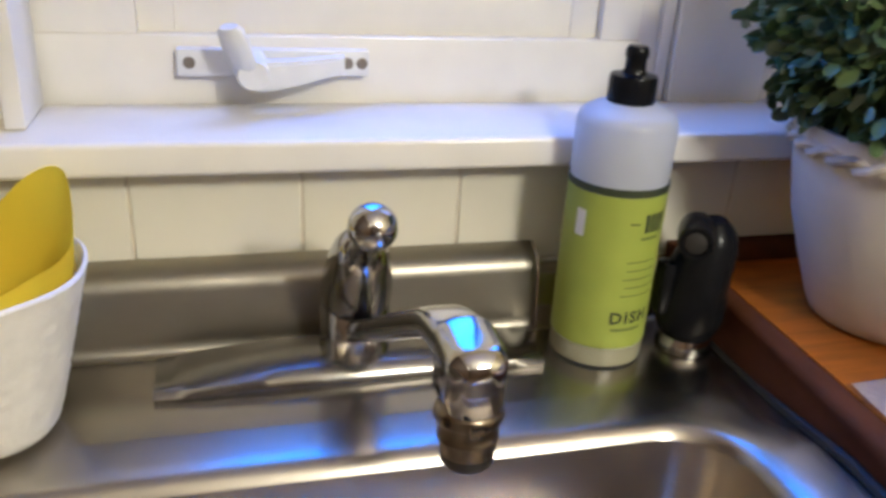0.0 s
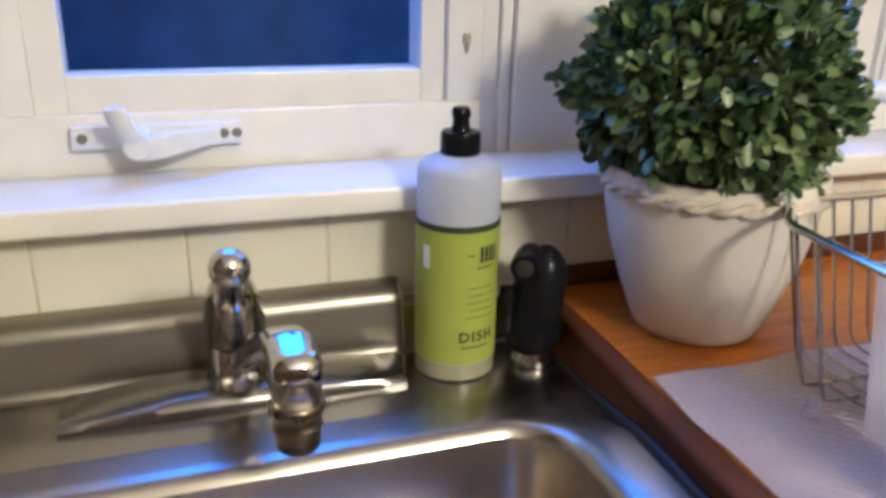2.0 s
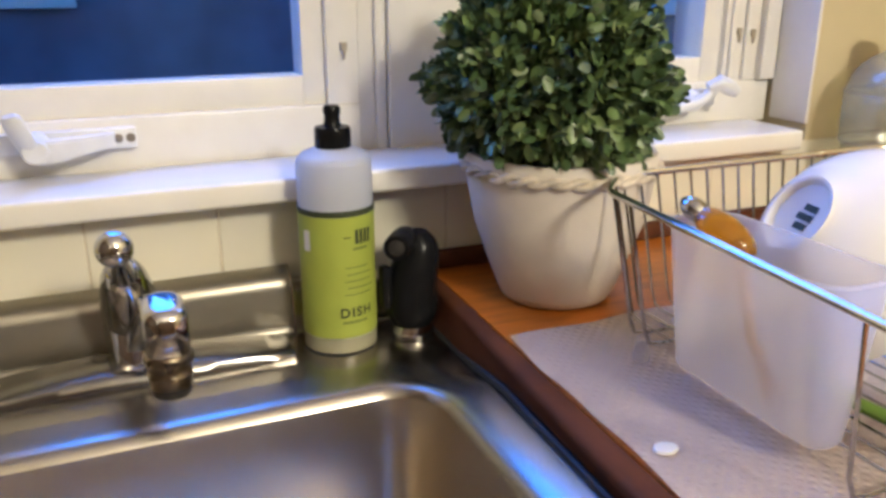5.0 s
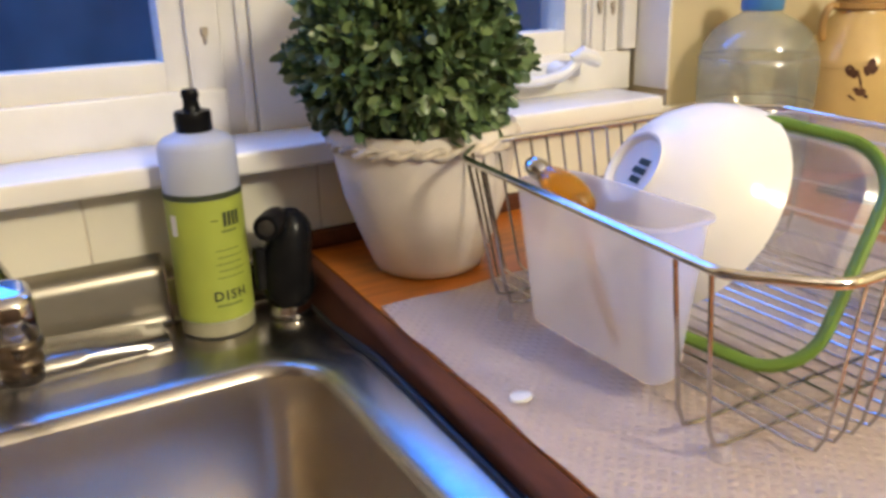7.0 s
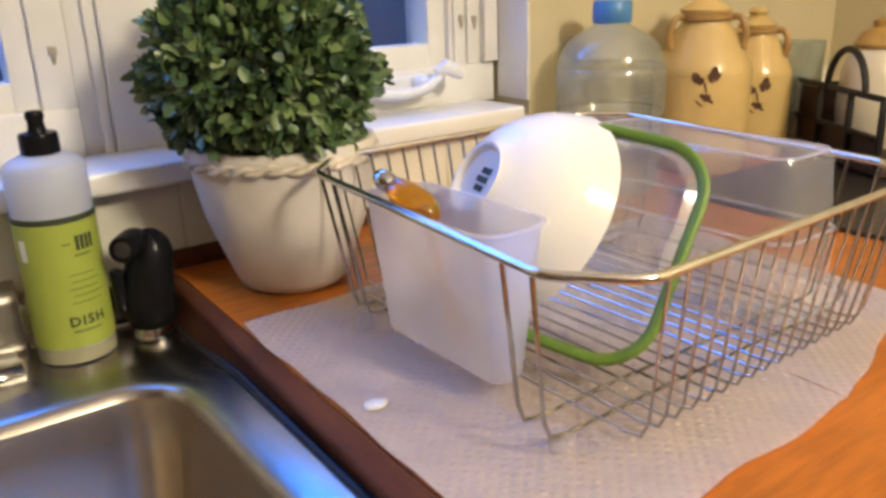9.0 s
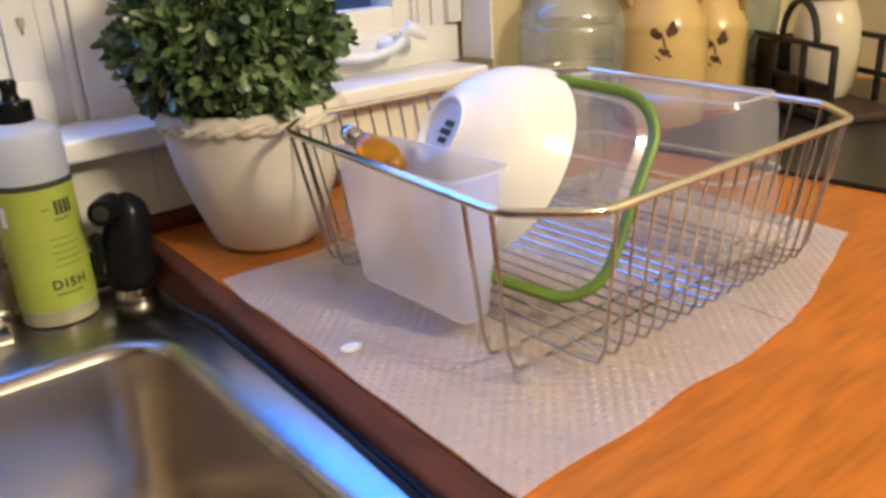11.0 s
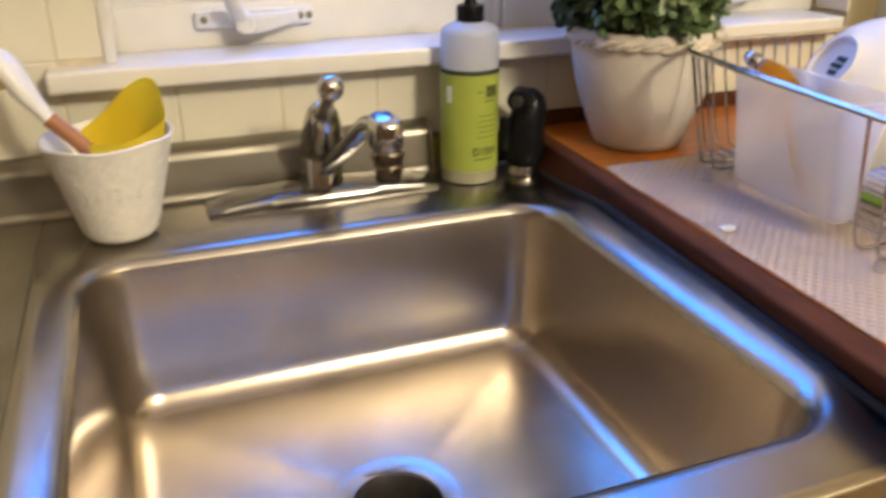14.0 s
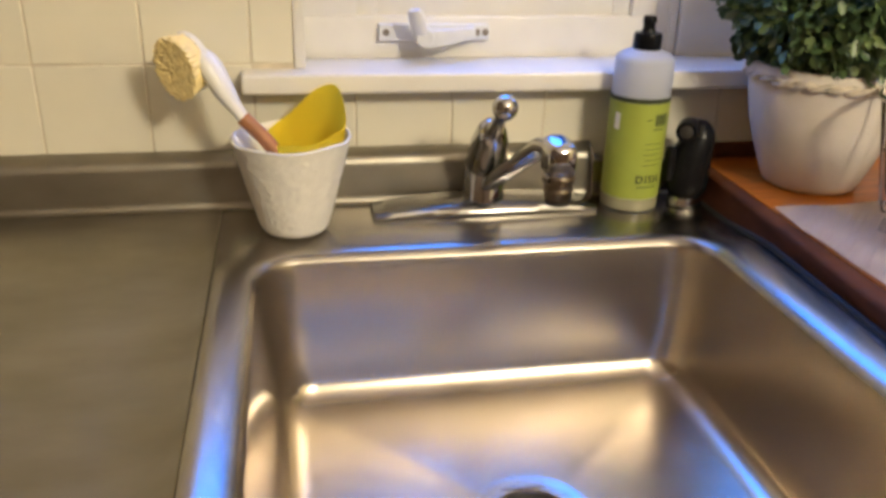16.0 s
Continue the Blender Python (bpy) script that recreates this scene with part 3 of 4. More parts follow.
# the spout rises straight, arches over and meets a square head with a flat, forward-sloping top
sp = smooth_path([(FX, FY - 0.010, DECK + 0.030), (FX + 0.004, FY - 0.060, DECK + 0.0595), (FX + 0.008, FY - 0.105, DECK + 0.0865), (FX + 0.011, FY - 0.140, DECK + 0.1075), (FX + 0.013, FY - 0.166, DECK + 0.1215), (FX + 0.0138, FY - 0.192, DECK + 0.1270)], 7)
rings = []
for i, p in enumerate(sp):
    p = Vector(p)
    tan = (Vector(sp[min(i + 1, len(sp) - 1)]) - Vector(sp[max(i - 1, 0)])).normalized()
    side = tan.cross(Vector((0, 0, 1))).normalized()
    up = side.cross(tan)
    u = i / (len(sp) - 1)
    hw, hh = 0.0092 + 0.0028 * min(1, max(0, (u - 0.35) / 0.5)), 0.0072
    ring = []
    for j in range(28):
        c, d = math.cos(6.28319 * j / 28), math.sin(6.28319 * j / 28)
        ring.append(p + side * hw * math.copysign(abs(c) ** 0.5, c) + up * hh * math.copysign(abs(d) ** 0.5, d))
    rings.append(ring)
part("spout", skin(rings, True, True, True), CHROME, fa, smooth=60)


def head_ring(inset, z, slope):
    return [Vector((p.x, p.y, z + slope * (p.y - 0.245))) for p in rounded(0.0415 + inset, 0.0663 - inset, 0.2280 + inset, 0.2640 - inset, 0.0100 - inset * 0.8, 0, 7)]


part("spout_head", skin([head_ring(0.0012, 1.0300, 0.05), head_ring(0, 1.0318, 0.05), head_ring(0, 1.0525, 0.07), head_ring(0.0008, 1.0548, 0.09), head_ring(0.0028, 1.0571, 0.09), head_ring(0.0058, 1.0586, 0.10), head_ring(0.0085, 1.0590, 0.10)], True, True, True), CHROME, fa, smooth=60)
A = Vector((0.0537, 0.2435, 1.047))
AD = A + Vector((0, 0.10, 1.0))
AM = along(A, AD)
outlet = part("aerator", lathe([(0.0112, -0.0130), (0.0112, -0.0170), (0.0136, -0.0185), (0.0142, -0.0200), (0.0142, -0.0225), (0.0132, -0.0240), (0.0124, -0.0250), (0.0122, -0.0300), (0.0126, -0.0306), (0.0126, -0.0316), (0.0120, -0.0322), (0.0113, -0.0385), (0, -0.0380)], AM, 32), AERATOR, fa, "tarnished bronze aerator")
part("collar", lathe([(0.0118, -0.0125), (0.0122, -0.0140), (0.0122, -0.0160), (0.0116, -0.0172)], AM, 32, False), CHROME, outlet, "thin chrome collar")
part("tip", lathe([(0.0112, -0.0384), (0.0108, -0.0425), (0.0096, -0.0440), (0, -0.0420)], AM, 28), HOLE, outlet, "dark rubber tip")

# ---- side sprayer ----
sy = thing("side_sprayer", (0.280, 0.445, DECK), "black side sprayer in a chrome deck ring", "sprayer")
SX, SY = 0.2745, 0.434
part("base_ring", lathe([(0.0195, 0.0006), (0.0195, 0.004), (0.0175, 0.010), (0.0150, 0.016), (0.013, 0.016)], Matrix.Translation((SX, SY, DECK)), 32), CHROME, sy, "chrome base ring")
part("body", tube(smooth_path([(SX, SY, DECK + 0.012), (SX, SY, DECK + 0.030), (SX + 0.002, SY + 0.001, DECK + 0.055), (SX + 0.008, SY + 0.002, DECK + 0.077), (SX + 0.008, SY, DECK + 0.097)], 4), [0.0180, 0.0205, 0.0225, 0.0235, 0.0238, 0.0238, 0.0235, 0.0230, 0.0224, 0.0216, 0.0208, 0.0200, 0.0190, 0.0176, 0.0155, 0.0120, 0.007], 28), BLACK, sy)
head = part("nozzle", lathe([(0, -0.001), (0.0075, -0.001), (0.0080, 0.0012), (0.0108, 0.0012), (0.0118, -0.002), (0.0126, -0.026), (0.0122, -0.036), (0.008, -0.042), (0, -0.043)], along((SX - 0.0235, SY - 0.028, DECK + 0.0930), (SX - 0.046, SY - 0.064, DECK + 0.0970)), 32), BLACK, sy)
part("spray_face", lathe([(0.0072, -0.0004), (0.0055, 0.0004), (0, 0.0006)], along((SX - 0.0235, SY - 0.028, DECK + 0.0930), (SX - 0.046, SY - 0.064, DECK + 0.0970)), 20), HOLE, head, "dull grey spray face")
part("trigger", box(SX - 0.030, SX - 0.020, SY - 0.009, SY + 0.006, DECK + 0.030, DECK + 0.070, 0.004), BLACK, sy)

# ---- soap bottle ----
bo = thing("soap_bottle", (0.212, 0.449, DECK), "clear dish soap bottle with lime green label and black cap", "soap bottle")
BC = Vector((0.211, 0.4455, DECK))
BM = Matrix.Translation(BC)
R = 0.0318
part("shell", lathe([(0, 0.0006), (R - 0.005, 0.0006), (R - 0.001, 0.003), (R, 0.008), (R, 0.163), (R - 0.0015, 0.1675), (R - 0.005, 0.1705), (0.018, 0.1745), (0.0125, 0.176), (0, 0.176)], BM, 48), BOTTLE, bo)
part("soap", lathe([(R + 0.0001, 0.0012), (R + 0.0003, 0.004), (R + 0.0003, 0.0145)], BM, 48, False), SOAP, bo, "pale liquid soap")
lab = part("label", lathe([(R + 0.0003, 0.0150), (R + 0.0006, 0.0152), (R + 0.0006, 0.122), (R + 0.0003, 0.1222)], BM, 64, False), LABEL, bo, "lime green paper label")
part("band", lathe([(R + 0.0004, 0.1224), (R + 0.0009, 0.1226), (R + 0.0009, 0.1272), (R + 0.0004, 0.1275)], BM, 64, False), INK, lab)
part("cap", lathe([(0.0145, 0.175), (0.0152, 0.176), (0.0150, 0.190), (0.0142, 0.192), (0.0078, 0.193), (0.0066, 0.196), (0.0062, 0.2015), (0.0072, 0.203), (0.0072, 0.207), (0.0058, 0.2095), (0, 0.2100)], BM, 36), BLACK, bo)


def on_bottle(x, z, r):
    """A point on the label from a place on the unrolled sheet; x = 0 faces the room."""
    a = x / R - 1.5708 + LABEL_TURN
    return Vector((BC.x + r * math.cos(a), BC.y + r * math.sin(a), DECK + z))


LABEL_TURN = -0.11


def patch(x0, x1, z0, z1, r=None):
    r = r or R + 0.0009
    n = max(2, int((x1 - x0) / 0.003))
    return skin([[on_bottle(x0 + (x1 - x0) * i / n, z, r) for i in range(n + 1)] for z in (z0, z1)], False)


def words(text, size, x, z, mat, parent):
    cu = bpy.data.curves.new("words", 'FONT')
    cu.body, cu.size, cu.space_character, cu.offset = text, size, 1.2, 0.00035
    cu.resolution_u = 3
    tmp = bpy.data.objects.new("words", cu)
    scene.collection.objects.link(tmp)
    me = bpy.data.meshes.new_from_object(tmp.evaluated_get(bpy.context.evaluated_depsgraph_get()))
    bpy.data.objects.remove(tmp)
    bm = bmesh.new()
    bm.from_mesh(me)
    bpy.data.meshes.remove(me)
    bmesh.ops.subdivide_edges(bm, edges=[e for e in bm.edges if abs(e.verts[0].co.x - e.verts[1].co.x) > 0.003], cuts=2)
    for v in bm.verts:
        v.co = on_bottle(x + v.co.x, z + v.co.y, R + 0.0010)
    return part("words", bm, mat, parent, smooth=0)


words("DISH", 0.0118, -0.005, 0.0345, INK, lab)
for i, (a, b, z, h) in enumerate(((-0.003, 0.020, 0.0285, 0.0021), (0.000, 0.026, 0.054, 0.0010), (0.002, 0.028, 0.060, 0.0010), (0.000, 0.024, 0.066, 0.0010), (0.002, 0.026, 0.072, 0.0010), (0.001, 0.022, 0.078, 0.0010), (0.008, 0.022, 0.0935, 0.0021))):
    part("print_bar", patch(a, b, z, z + h), FAINT, lab, smooth=0)
part("print_bar", patch(0.000, 0.006, 0.1045, 0.1055), INK, lab, smooth=0)
for a in (0.010, 0.0142, 0.0184, 0.0226):
    part("brand_shape", patch(a, a + 0.0031, 0.0985, 0.1110), INK, lab, smooth=0)
part("fold", patch(-0.036, -0.029, 0.092, 0.110), WHITE_PLASTIC, lab, smooth=0)

# ---- wooden counter ----
ct = thing("wooden_counter", (0.9, 0.1, 0.9), "orange varnished wooden counter with a dark front edge", "counter")
bm = slab([(0.3155, 0.4985), (0.2890, -0.205), (1.498, -0.205), (1.498, 0.4985)], TOP - 0.034, TOP, 0.0025)
part("top", bm, WOOD, ct)
part("edge_strip", skin([[(0.3150, 0.4765, TOP + 0.0006), (0.3075, 0.4765, TOP - 0.0006), (0.3035, 0.4765, TOP - 0.0050), (0.2935, 0.4765, DECK + 0.0006), (0.306, 0.4765, DECK + 0.0006)], [(0.2885, -0.205, TOP + 0.0006), (0.2660, -0.205, TOP - 0.0006), (0.2630, -0.205, TOP - 0.0050), (0.2830, -0.205, DECK + 0.0006), (0.292, -0.205, DECK + 0.0006)]], True, True, True), WOOD_EDGE, ct, "dark brown worn wooden edge", smooth=75)
part("back_lip", box(0.2875, 1.498, 0.488, 0.4995, TOP + 0.0005, TOP + 0.018, 0.002), WOOD_EDGE, ct)
part("sealant", tube([(0.2965, 0.470, DECK + 0.0025), (0.2940, 0.370, DECK + 0.0030), (0.2922, 0.285, DECK + 0.0120), (0.2864, 0.10, DECK + 0.0108), (0.2802, -0.03, DECK + 0.0085), (0.2775, -0.118, DECK + 0.0040)], 0.0032, 8), SEAL, ct)
cab = thing("base_cabinet", (0.2, 0.15, 0.0), "yellowish wooden kitchen base cabinet under the sink", "cabinet")
part("body", box(-0.90, 1.498, -0.105, 0.499, 0.08, 0.70), OAK, cab)
part("front_rail", box(-0.90, 1.498, -0.135, -0.1055, 0.70, 0.889, 0.003), OAK, cab)
for i in range(4):
    part("door", box(-0.88 + 0.6 * i, -0.30 + 0.6 * i, -0.128, -0.1055, 0.10, 0.69, 0.004), OAK, cab)

# ---- paper towels ----
pt = thing("paper_towel", (0.5, 0.13, TOP), "quilted white paper towels spread flat on the counter", "paper towel")
def sheet(corners, nx, ny, seed):
    bm = bmesh.new()
    a, b, c, d = [Vector((*p, 0)) for p in corners]
    g = []
    for j in range(ny + 1):
        row = []
        for i in range(nx + 1):
            u, v = i / nx, j / ny
            p = a.lerp(b, u).lerp(d.lerp(c, u), v)
            e = min(u, 1 - u, v, 1 - v)
            w = noise.noise((p.x * 22 + seed, p.y * 22, seed))
            p += Vector((noise.noise((p.y * 17, seed, 1)) * 0.0045, noise.noise((p.x * 17, seed, 2)) * 0.0040, 0))
            row.append(bm.verts.new((p.x, p.y, TOP + 0.0016 + 0.0012 * w + (0.0008 if e < 0.02 else 0))))
        g.append(row)
    for j in range(ny):
        for i in range(nx):
            bm.faces.new((g[j][i], g[j][i + 1], g[j + 1][i + 1], g[j + 1][i]))
    bmesh.ops.solidify(bm, geom=bm.faces[:], thickness=0.0008)
    return bm
part("sheet", sheet([(0.296, -0.0600), (0.560, -0.0530), (0.590, 0.322), (0.312, 0.318)], 60, 70, 3), PAPER, pt)
part("sheet", sheet([(0.5605, -0.0525), (0.752, 0.004), (0.79, 0.30), (0.5905, 0.322)], 40, 60, 7), PAPER, pt)
crumb = thing("crumb", (0.324, 0.135, TOP + 0.003), "small white flake lying on the paper", "crumb")
part("flake", lathe([(0, 0.0), (0.0085, 0.0006), (0.0075, 0.0022), (0, 0.0030)], pose(0.324, 0.135, TOP + 0.0022) @ Matrix.Diagonal((1, 0.75, 1, 1)), 14), WHITE_PLASTIC, crumb)

# ---- potted plant ----
PC = Vector((0.398, 0.393, TOP))
pot = thing("potted_plant", tuple(PC), "round boxwood plant in a cream pot with rope rim", "plant")
PM = Matrix.Translation(PC)
part("pot", lathe([(0, 0.0005), (0.044, 0.0005), (0.0485, 0.003), (0.052, 0.010), (0.0635, 0.040), (0.0735, 0.070), (0.0795, 0.100), (0.0810, 0.116), (0.0825, 0.121), (0.0840, 0.127), (0.0815, 0.133), (0.0770, 0.133), (0.0750, 0.124), (0.073, 0.117), (0, 0.117)], PM, 56), POT, pot, "cream ceramic pot")
for ph in (0.0, 3.14159):
    pts = []
    for i in range(240):
        a = 6.28319 * i / 240
        q = a * 14 + ph + 0.5 * noise.noise((a * 2.2, 4, 0))
        r = 0.0826 + 0.0019 * math.cos(q)
        pts.append(PC + Vector((r * math.cos(a), r * math.sin(a), 0.1205 + 0.0030 * math.sin(q) + 0.0022 * noise.noise((a * 3, ph, 0)))))
    part("rope", tube(pts, 0.0032, 8, closed=True), ROPE, pot, "moulded rope band round the rim")
part("soil", lathe([(0, 0.121), (0.05, 0.123), (0.0745, 0.1185)], PM, 32), SOIL, pot)
CC = PC + Vector((-0.013, 0.002, 0.188))
rng = np.random.RandomState(5)
stems = bmesh.new()
for i in range(46):
    v = Vector(rng.normal(size=3))
    v.z = abs(v.z) * 0.9 - 0.15
    v.normalize()
    tip = CC + Vector((v.x * 0.085, v.y * 0.085, v.z * 0.085))
    foot = PC + Vector((v.x * 0.03, v.y * 0.03, 0.119))
    tube([foot, foot.lerp(tip, 0.5) + Vector((0, 0, 0.012)), tip], [0.0016, 0.0012, 0.0006], 5, bm=stems)
part("stems", stems, STEM, pot)
verts, faces = [], []
shape = ((0, 0, 0), (-0.36, 0.18, 0.04), (-0.5, 0.45, 0.07), (-0.42, 0.75, 0.05), (-0.16, 0.97, -0.03), (0.16, 0.97, -0.03), (0.42, 0.75, 0.05), (0.5, 0.45, 0.07), (0.36, 0.18, 0.04), (0, 0.5, -0.03))
count = 0
while count < 7000:
    v = Vector(rng.normal(size=3)).normalized()
    if v.z < -0.72:
        continue
    edge_r = 1.0 + 0.17 * noise.noise(v * 2.6 + Vector((3, 1, 7))) + 0.18 * noise.noise(v * 6.5)
    rr = edge_r * (1 - 0.42 * rng.rand() ** 1.7)
    sx = 0.099 if v.z > -0.25 else 0.094
    taper = 1 - 0.14 * max(0, v.z)
    c = CC + Vector((v.x * sx * rr * taper, v.y * 0.098 * rr * taper, v.z * (0.100 if v.z > 0 else 0.088) * rr))
    if c.z < PC.z + 0.126:
        continue
    if c.y > 0.547:
        c.y = 0.547 - 0.01 * rng.rand()
    d = (v * 0.8 + 0.5 * Vector(rng.normal(size=3)) + Vector((0, 0, 0.55 * v.z - 0.12))).normalized()
    side = d.cross(Vector(rng.normal(size=3))).normalized()
    nrm = side.cross(d)
    ln = 0.0092 + 0.0066 * rng.rand()
    wd = ln * (0.52 + 0.2 * rng.rand())
    base = len(verts)
    for a, b, h in shape:
        verts.append(tuple(c + side * (a * wd) + d * ((b - 0.4) * ln) + nrm * (h * ln)))
    for t in [((i + 1) % 9, i, 9) for i in range(9)]:
        faces.append(tuple(base + i for i in t))
    count += 1
me = bpy.data.meshes.new("foliage")
me.from_pydata([tuple(Vector(v) - PC) for v in verts], [], faces)
me.materials.append(LEAF)
me.polygons.foreach_set("use_smooth", [True] * len(me.polygons))
fo = new("foliage", me)
fo.parent = pot
tagged(fo, "dense small variegated green leaves", kind="stuff")

# ---- dish rack ----
RZ, BZ = 1.083, 0.976
RIM = [(0.369, 0.276), (0.3435, 0.000), (0.378, -0.039), (0.652, -0.034), (0.690, 0.008), (0.724, 0.277), (0.690, 0.316), (0.405, 0.316)]
rack = thing("dish_rack", (0.53, 0.14, TOP), "chrome wire dish rack standing on paper towels", "dish rack")
CEN = Vector((0.533, 0.140, 0))


def ring_of(poly, z):
    out = []
    n = len(poly)
    for i in range(n):
        a, p, b = [Vector((*poly[j % n], z)) for j in (i - 1, i, i + 1)]
        da, db = (a - p).normalized() * 0.010, (b - p).normalized() * 0.010
        for s in range(5):
            t = s / 4
            out.append((p + da) * (1 - t) ** 2 + 2 * t * (1 - t) * p + (p + db) * t * t)
    return out


part("rim", tube(ring_of(RIM, RZ), 0.0029, 10, closed=True), RIM_WIRE, rack, "thick rim wire")


def edge_at(poly, axis, value, high):
    """Where a line axis = value crosses the ring, on the high or low side."""
    hits = []
    n = len(poly)
    for i in range(n):
        a, b = poly[i], poly[(i + 1) % n]
        if (a[axis] - value) * (b[axis] - value) <= 0 and a[axis] != b[axis]:
            t = (value - a[axis]) / (b[axis] - a[axis])
            hits.append(a[1 - axis] + t * (b[1 - axis] - a[1 - axis]))
    return max(hits) if high else min(hits)


for i in range(17):
    x = 0.392 + 0.0165 * i
    y0, y1 = edge_at(RIM, 0, x, False), edge_at(RIM, 0, x, True)
    xi = CEN.x + (x - CEN.x) * 0.92
    l0, l1 = CEN.y + (y0 - CEN.y) * 0.90, CEN.y + (y1 - CEN.y) * 0.90
    pts = [(x, y0, RZ), (xi, l0 - 0.001, BZ + 0.012), (xi, l0 + 0.004, BZ + 0.002), (xi, l0 + 0.014, BZ), (xi, l1 - 0.014, BZ), (xi, l1 - 0.004, BZ + 0.002), (xi, l1 + 0.001, BZ + 0.012), (x, y1, RZ)]
    part("wire", tube(pts, 0.0011, 6), WIRE, rack)
for y in (0.008, 0.034, 0.246, 0.268):
    x0, x1 = edge_at(RIM, 1, y, False), edge_at(RIM, 1, y, True)
    yi = CEN.y + (y - CEN.y) * 0.93
    l0, l1 = CEN.x + (x0 - CEN.x) * 0.90, CEN.x + (x1 - CEN.x) * 0.90
    pts = [(x0, y, RZ), (l0 - 0.001, yi, BZ + 0.011), (l0 + 0.004, yi, BZ - 0.001), (l0 + 0.014, yi, BZ - 0.003), (l1 - 0.014, yi, BZ - 0.003), (l1 - 0.004, yi, BZ - 0.001), (l1 + 0.001, yi, BZ + 0.011), (x1, y, RZ)]
    part("wire", tube(pts, 0.0014, 6), WIRE, rack)
for x, y in ((0.384, 0.243), (0.378, 0.022), (0.660, 0.022), (0.692, 0.25)):
    part("foot", tube([(x, y, TOP + 0.003), (x, y, TOP + 0.010), (x, y, BZ - 0.002)], [0.0065, 0.006, 0.004], 10), CLEAR, rack, "clear plastic foot")

# ---- utensil cup ----
cup = thing("utensil_cup", (0.40, 0.14, BZ), "frosted white plastic utensil cup in the rack", "utensil cup")
def tray_ring(x0, x1, y0, y1, r, z):
    return rounded(x0, x1, y0, y1, r, z, 5)
Z0, Z1 = BZ + 0.0015, 1.080
outer = [tray_ring(0.380, 0.402, 0.078, 0.202, 0.009, Z0), tray_ring(0.377, 0.405, 0.075, 0.204, 0.012, Z0 + 0.004), tray_ring(0.3665, 0.420, 0.071, 0.212, 0.017, Z1 - 0.004), tray_ring(0.3645, 0.422, 0.069, 0.214, 0.018, Z1)]
inner = [tray_ring(0.3665, 0.420, 0.071, 0.212, 0.017, Z1), tray_ring(0.3685, 0.418, 0.073, 0.210, 0.016, Z1 - 0.004), tray_ring(0.379, 0.403, 0.077, 0.202, 0.010, Z0 + 0.005)]
part("body", skin(outer + inner, True, True, True), FROST, cup)
part("rim", tube(tray_ring(0.3642, 0.4223, 0.0687, 0.2143, 0.018, Z1 - 0.0012), 0.0011, 6, closed=True), FROST, cup, "thin rolled rim")
sp = thing("amber_spoon", (0.39, 0.20, 1.0), "translucent amber plastic spoon standing in the cup", "spoon")
spb = bmesh.new()
bmesh.ops.create_uvsphere(spb, u_segments=28, v_segments=16, radius=1.0, matrix=pose(0.3885, 0.176, 1.078, 24, 0, 14) @ Matrix.Diagonal((0.0135, 0.0245, 0.0100, 1)))
part("bowl", spb, AMBER, sp)
# the amber's blue-white highlight, built as a small chrome bead
spt = bmesh.new()
bmesh.ops.create_uvsphere(spt, u_segments=20, v_segments=12, radius=1.0, matrix=pose(0.3815, 0.1975, 1.0885, 24, 0, 14) @ Matrix.Diagonal((0.0082, 0.0112, 0.0072, 1)))
part("tip", spt, CHROME, sp, "chrome bead standing in for the highlight on the amber")
part("stem", tube([(0.390, 0.165, 1.075), (0.394, 0.150, 1.02), (0.396, 0.128, 0.984)], [0.0045, 0.0035, 0.0045], 8), AMBER, sp)

# ---- white bowl ----
bw = thing("white_bowl", (0.48, 0.15, BZ), "white china bowl tipped on its side in the rack", "bowl")
B0 = Vector((0.434, 0.164, 1.089))
BD = Vector((0.82, -0.16, -0.53)).normalized()
prof = [(0, 0.0060), (0.0205, 0.0055), (0.0222, 0.0006), (0.0228, 0.0), (0.0245, 0.0), (0.0256, 0.003), (0.036, 0.0100), (0.049, 0.024), (0.060, 0.042), (0.067, 0.060), (0.0705, 0.076), (0.0715, 0.078), (0.0695, 0.0785), (0.0655, 0.060), (0.058, 0.043), (0.047, 0.027), (0.034, 0.017), (0.02, 0.0135), (0, 0.0130)]
BWM = along(B0, B0 + BD) @ Matrix.Diagonal((1.09, 1.09, 0.80, 1))
bowl_body = part("body", lathe(prof, BWM, 56), CHINA, bw)
for a, b, w in ((-0.010, 0.004, 0.011), (-0.010, -0.002, 0.013), (-0.009, -0.008, 0.010)):
    bm = box(a, a + w, b, b + 0.0042, 0.0045, 0.0052)
    bm.transform(BWM)
    part("maker_mark", bm, INK, bowl_body)

# ---- clear lid with green seal ----
ld = thing("container_lid", (0.52, 0.15, BZ), "clear plastic lid with a green silicone rim leaning in the rack", "lid")
L0 = Vector((0.456, 0.032, BZ + 0.002))
LU = Vector((0.090, 0.0134, 0.1263))
LV = Vector((-0.6931, 1.0, -0.2969))
LV = (LV - LU * (LV.dot(LU) / LU.length_squared)).normalized() * 0.112
LN = LU.cross(LV).normalized()
LUn, LVn, LL = LU.normalized(), LV.normalized(), (LU.length, LV.length)
def lid_ring(inset, r, h):
    return [L0 + LUn * p.x + LVn * p.y + LN * h for p in rounded(inset, LL[0] - inset, inset, LL[1] - inset, r, 0, 7)]
part("panel", skin([lid_ring(0.004, 0.032, 0.002), lid_ring(0.010, 0.028, 0.006), lid_ring(0.016, 0.024, -0.002), lid_ring(0.020, 0.022, -0.004)], True, False, True), CLEAR, ld)
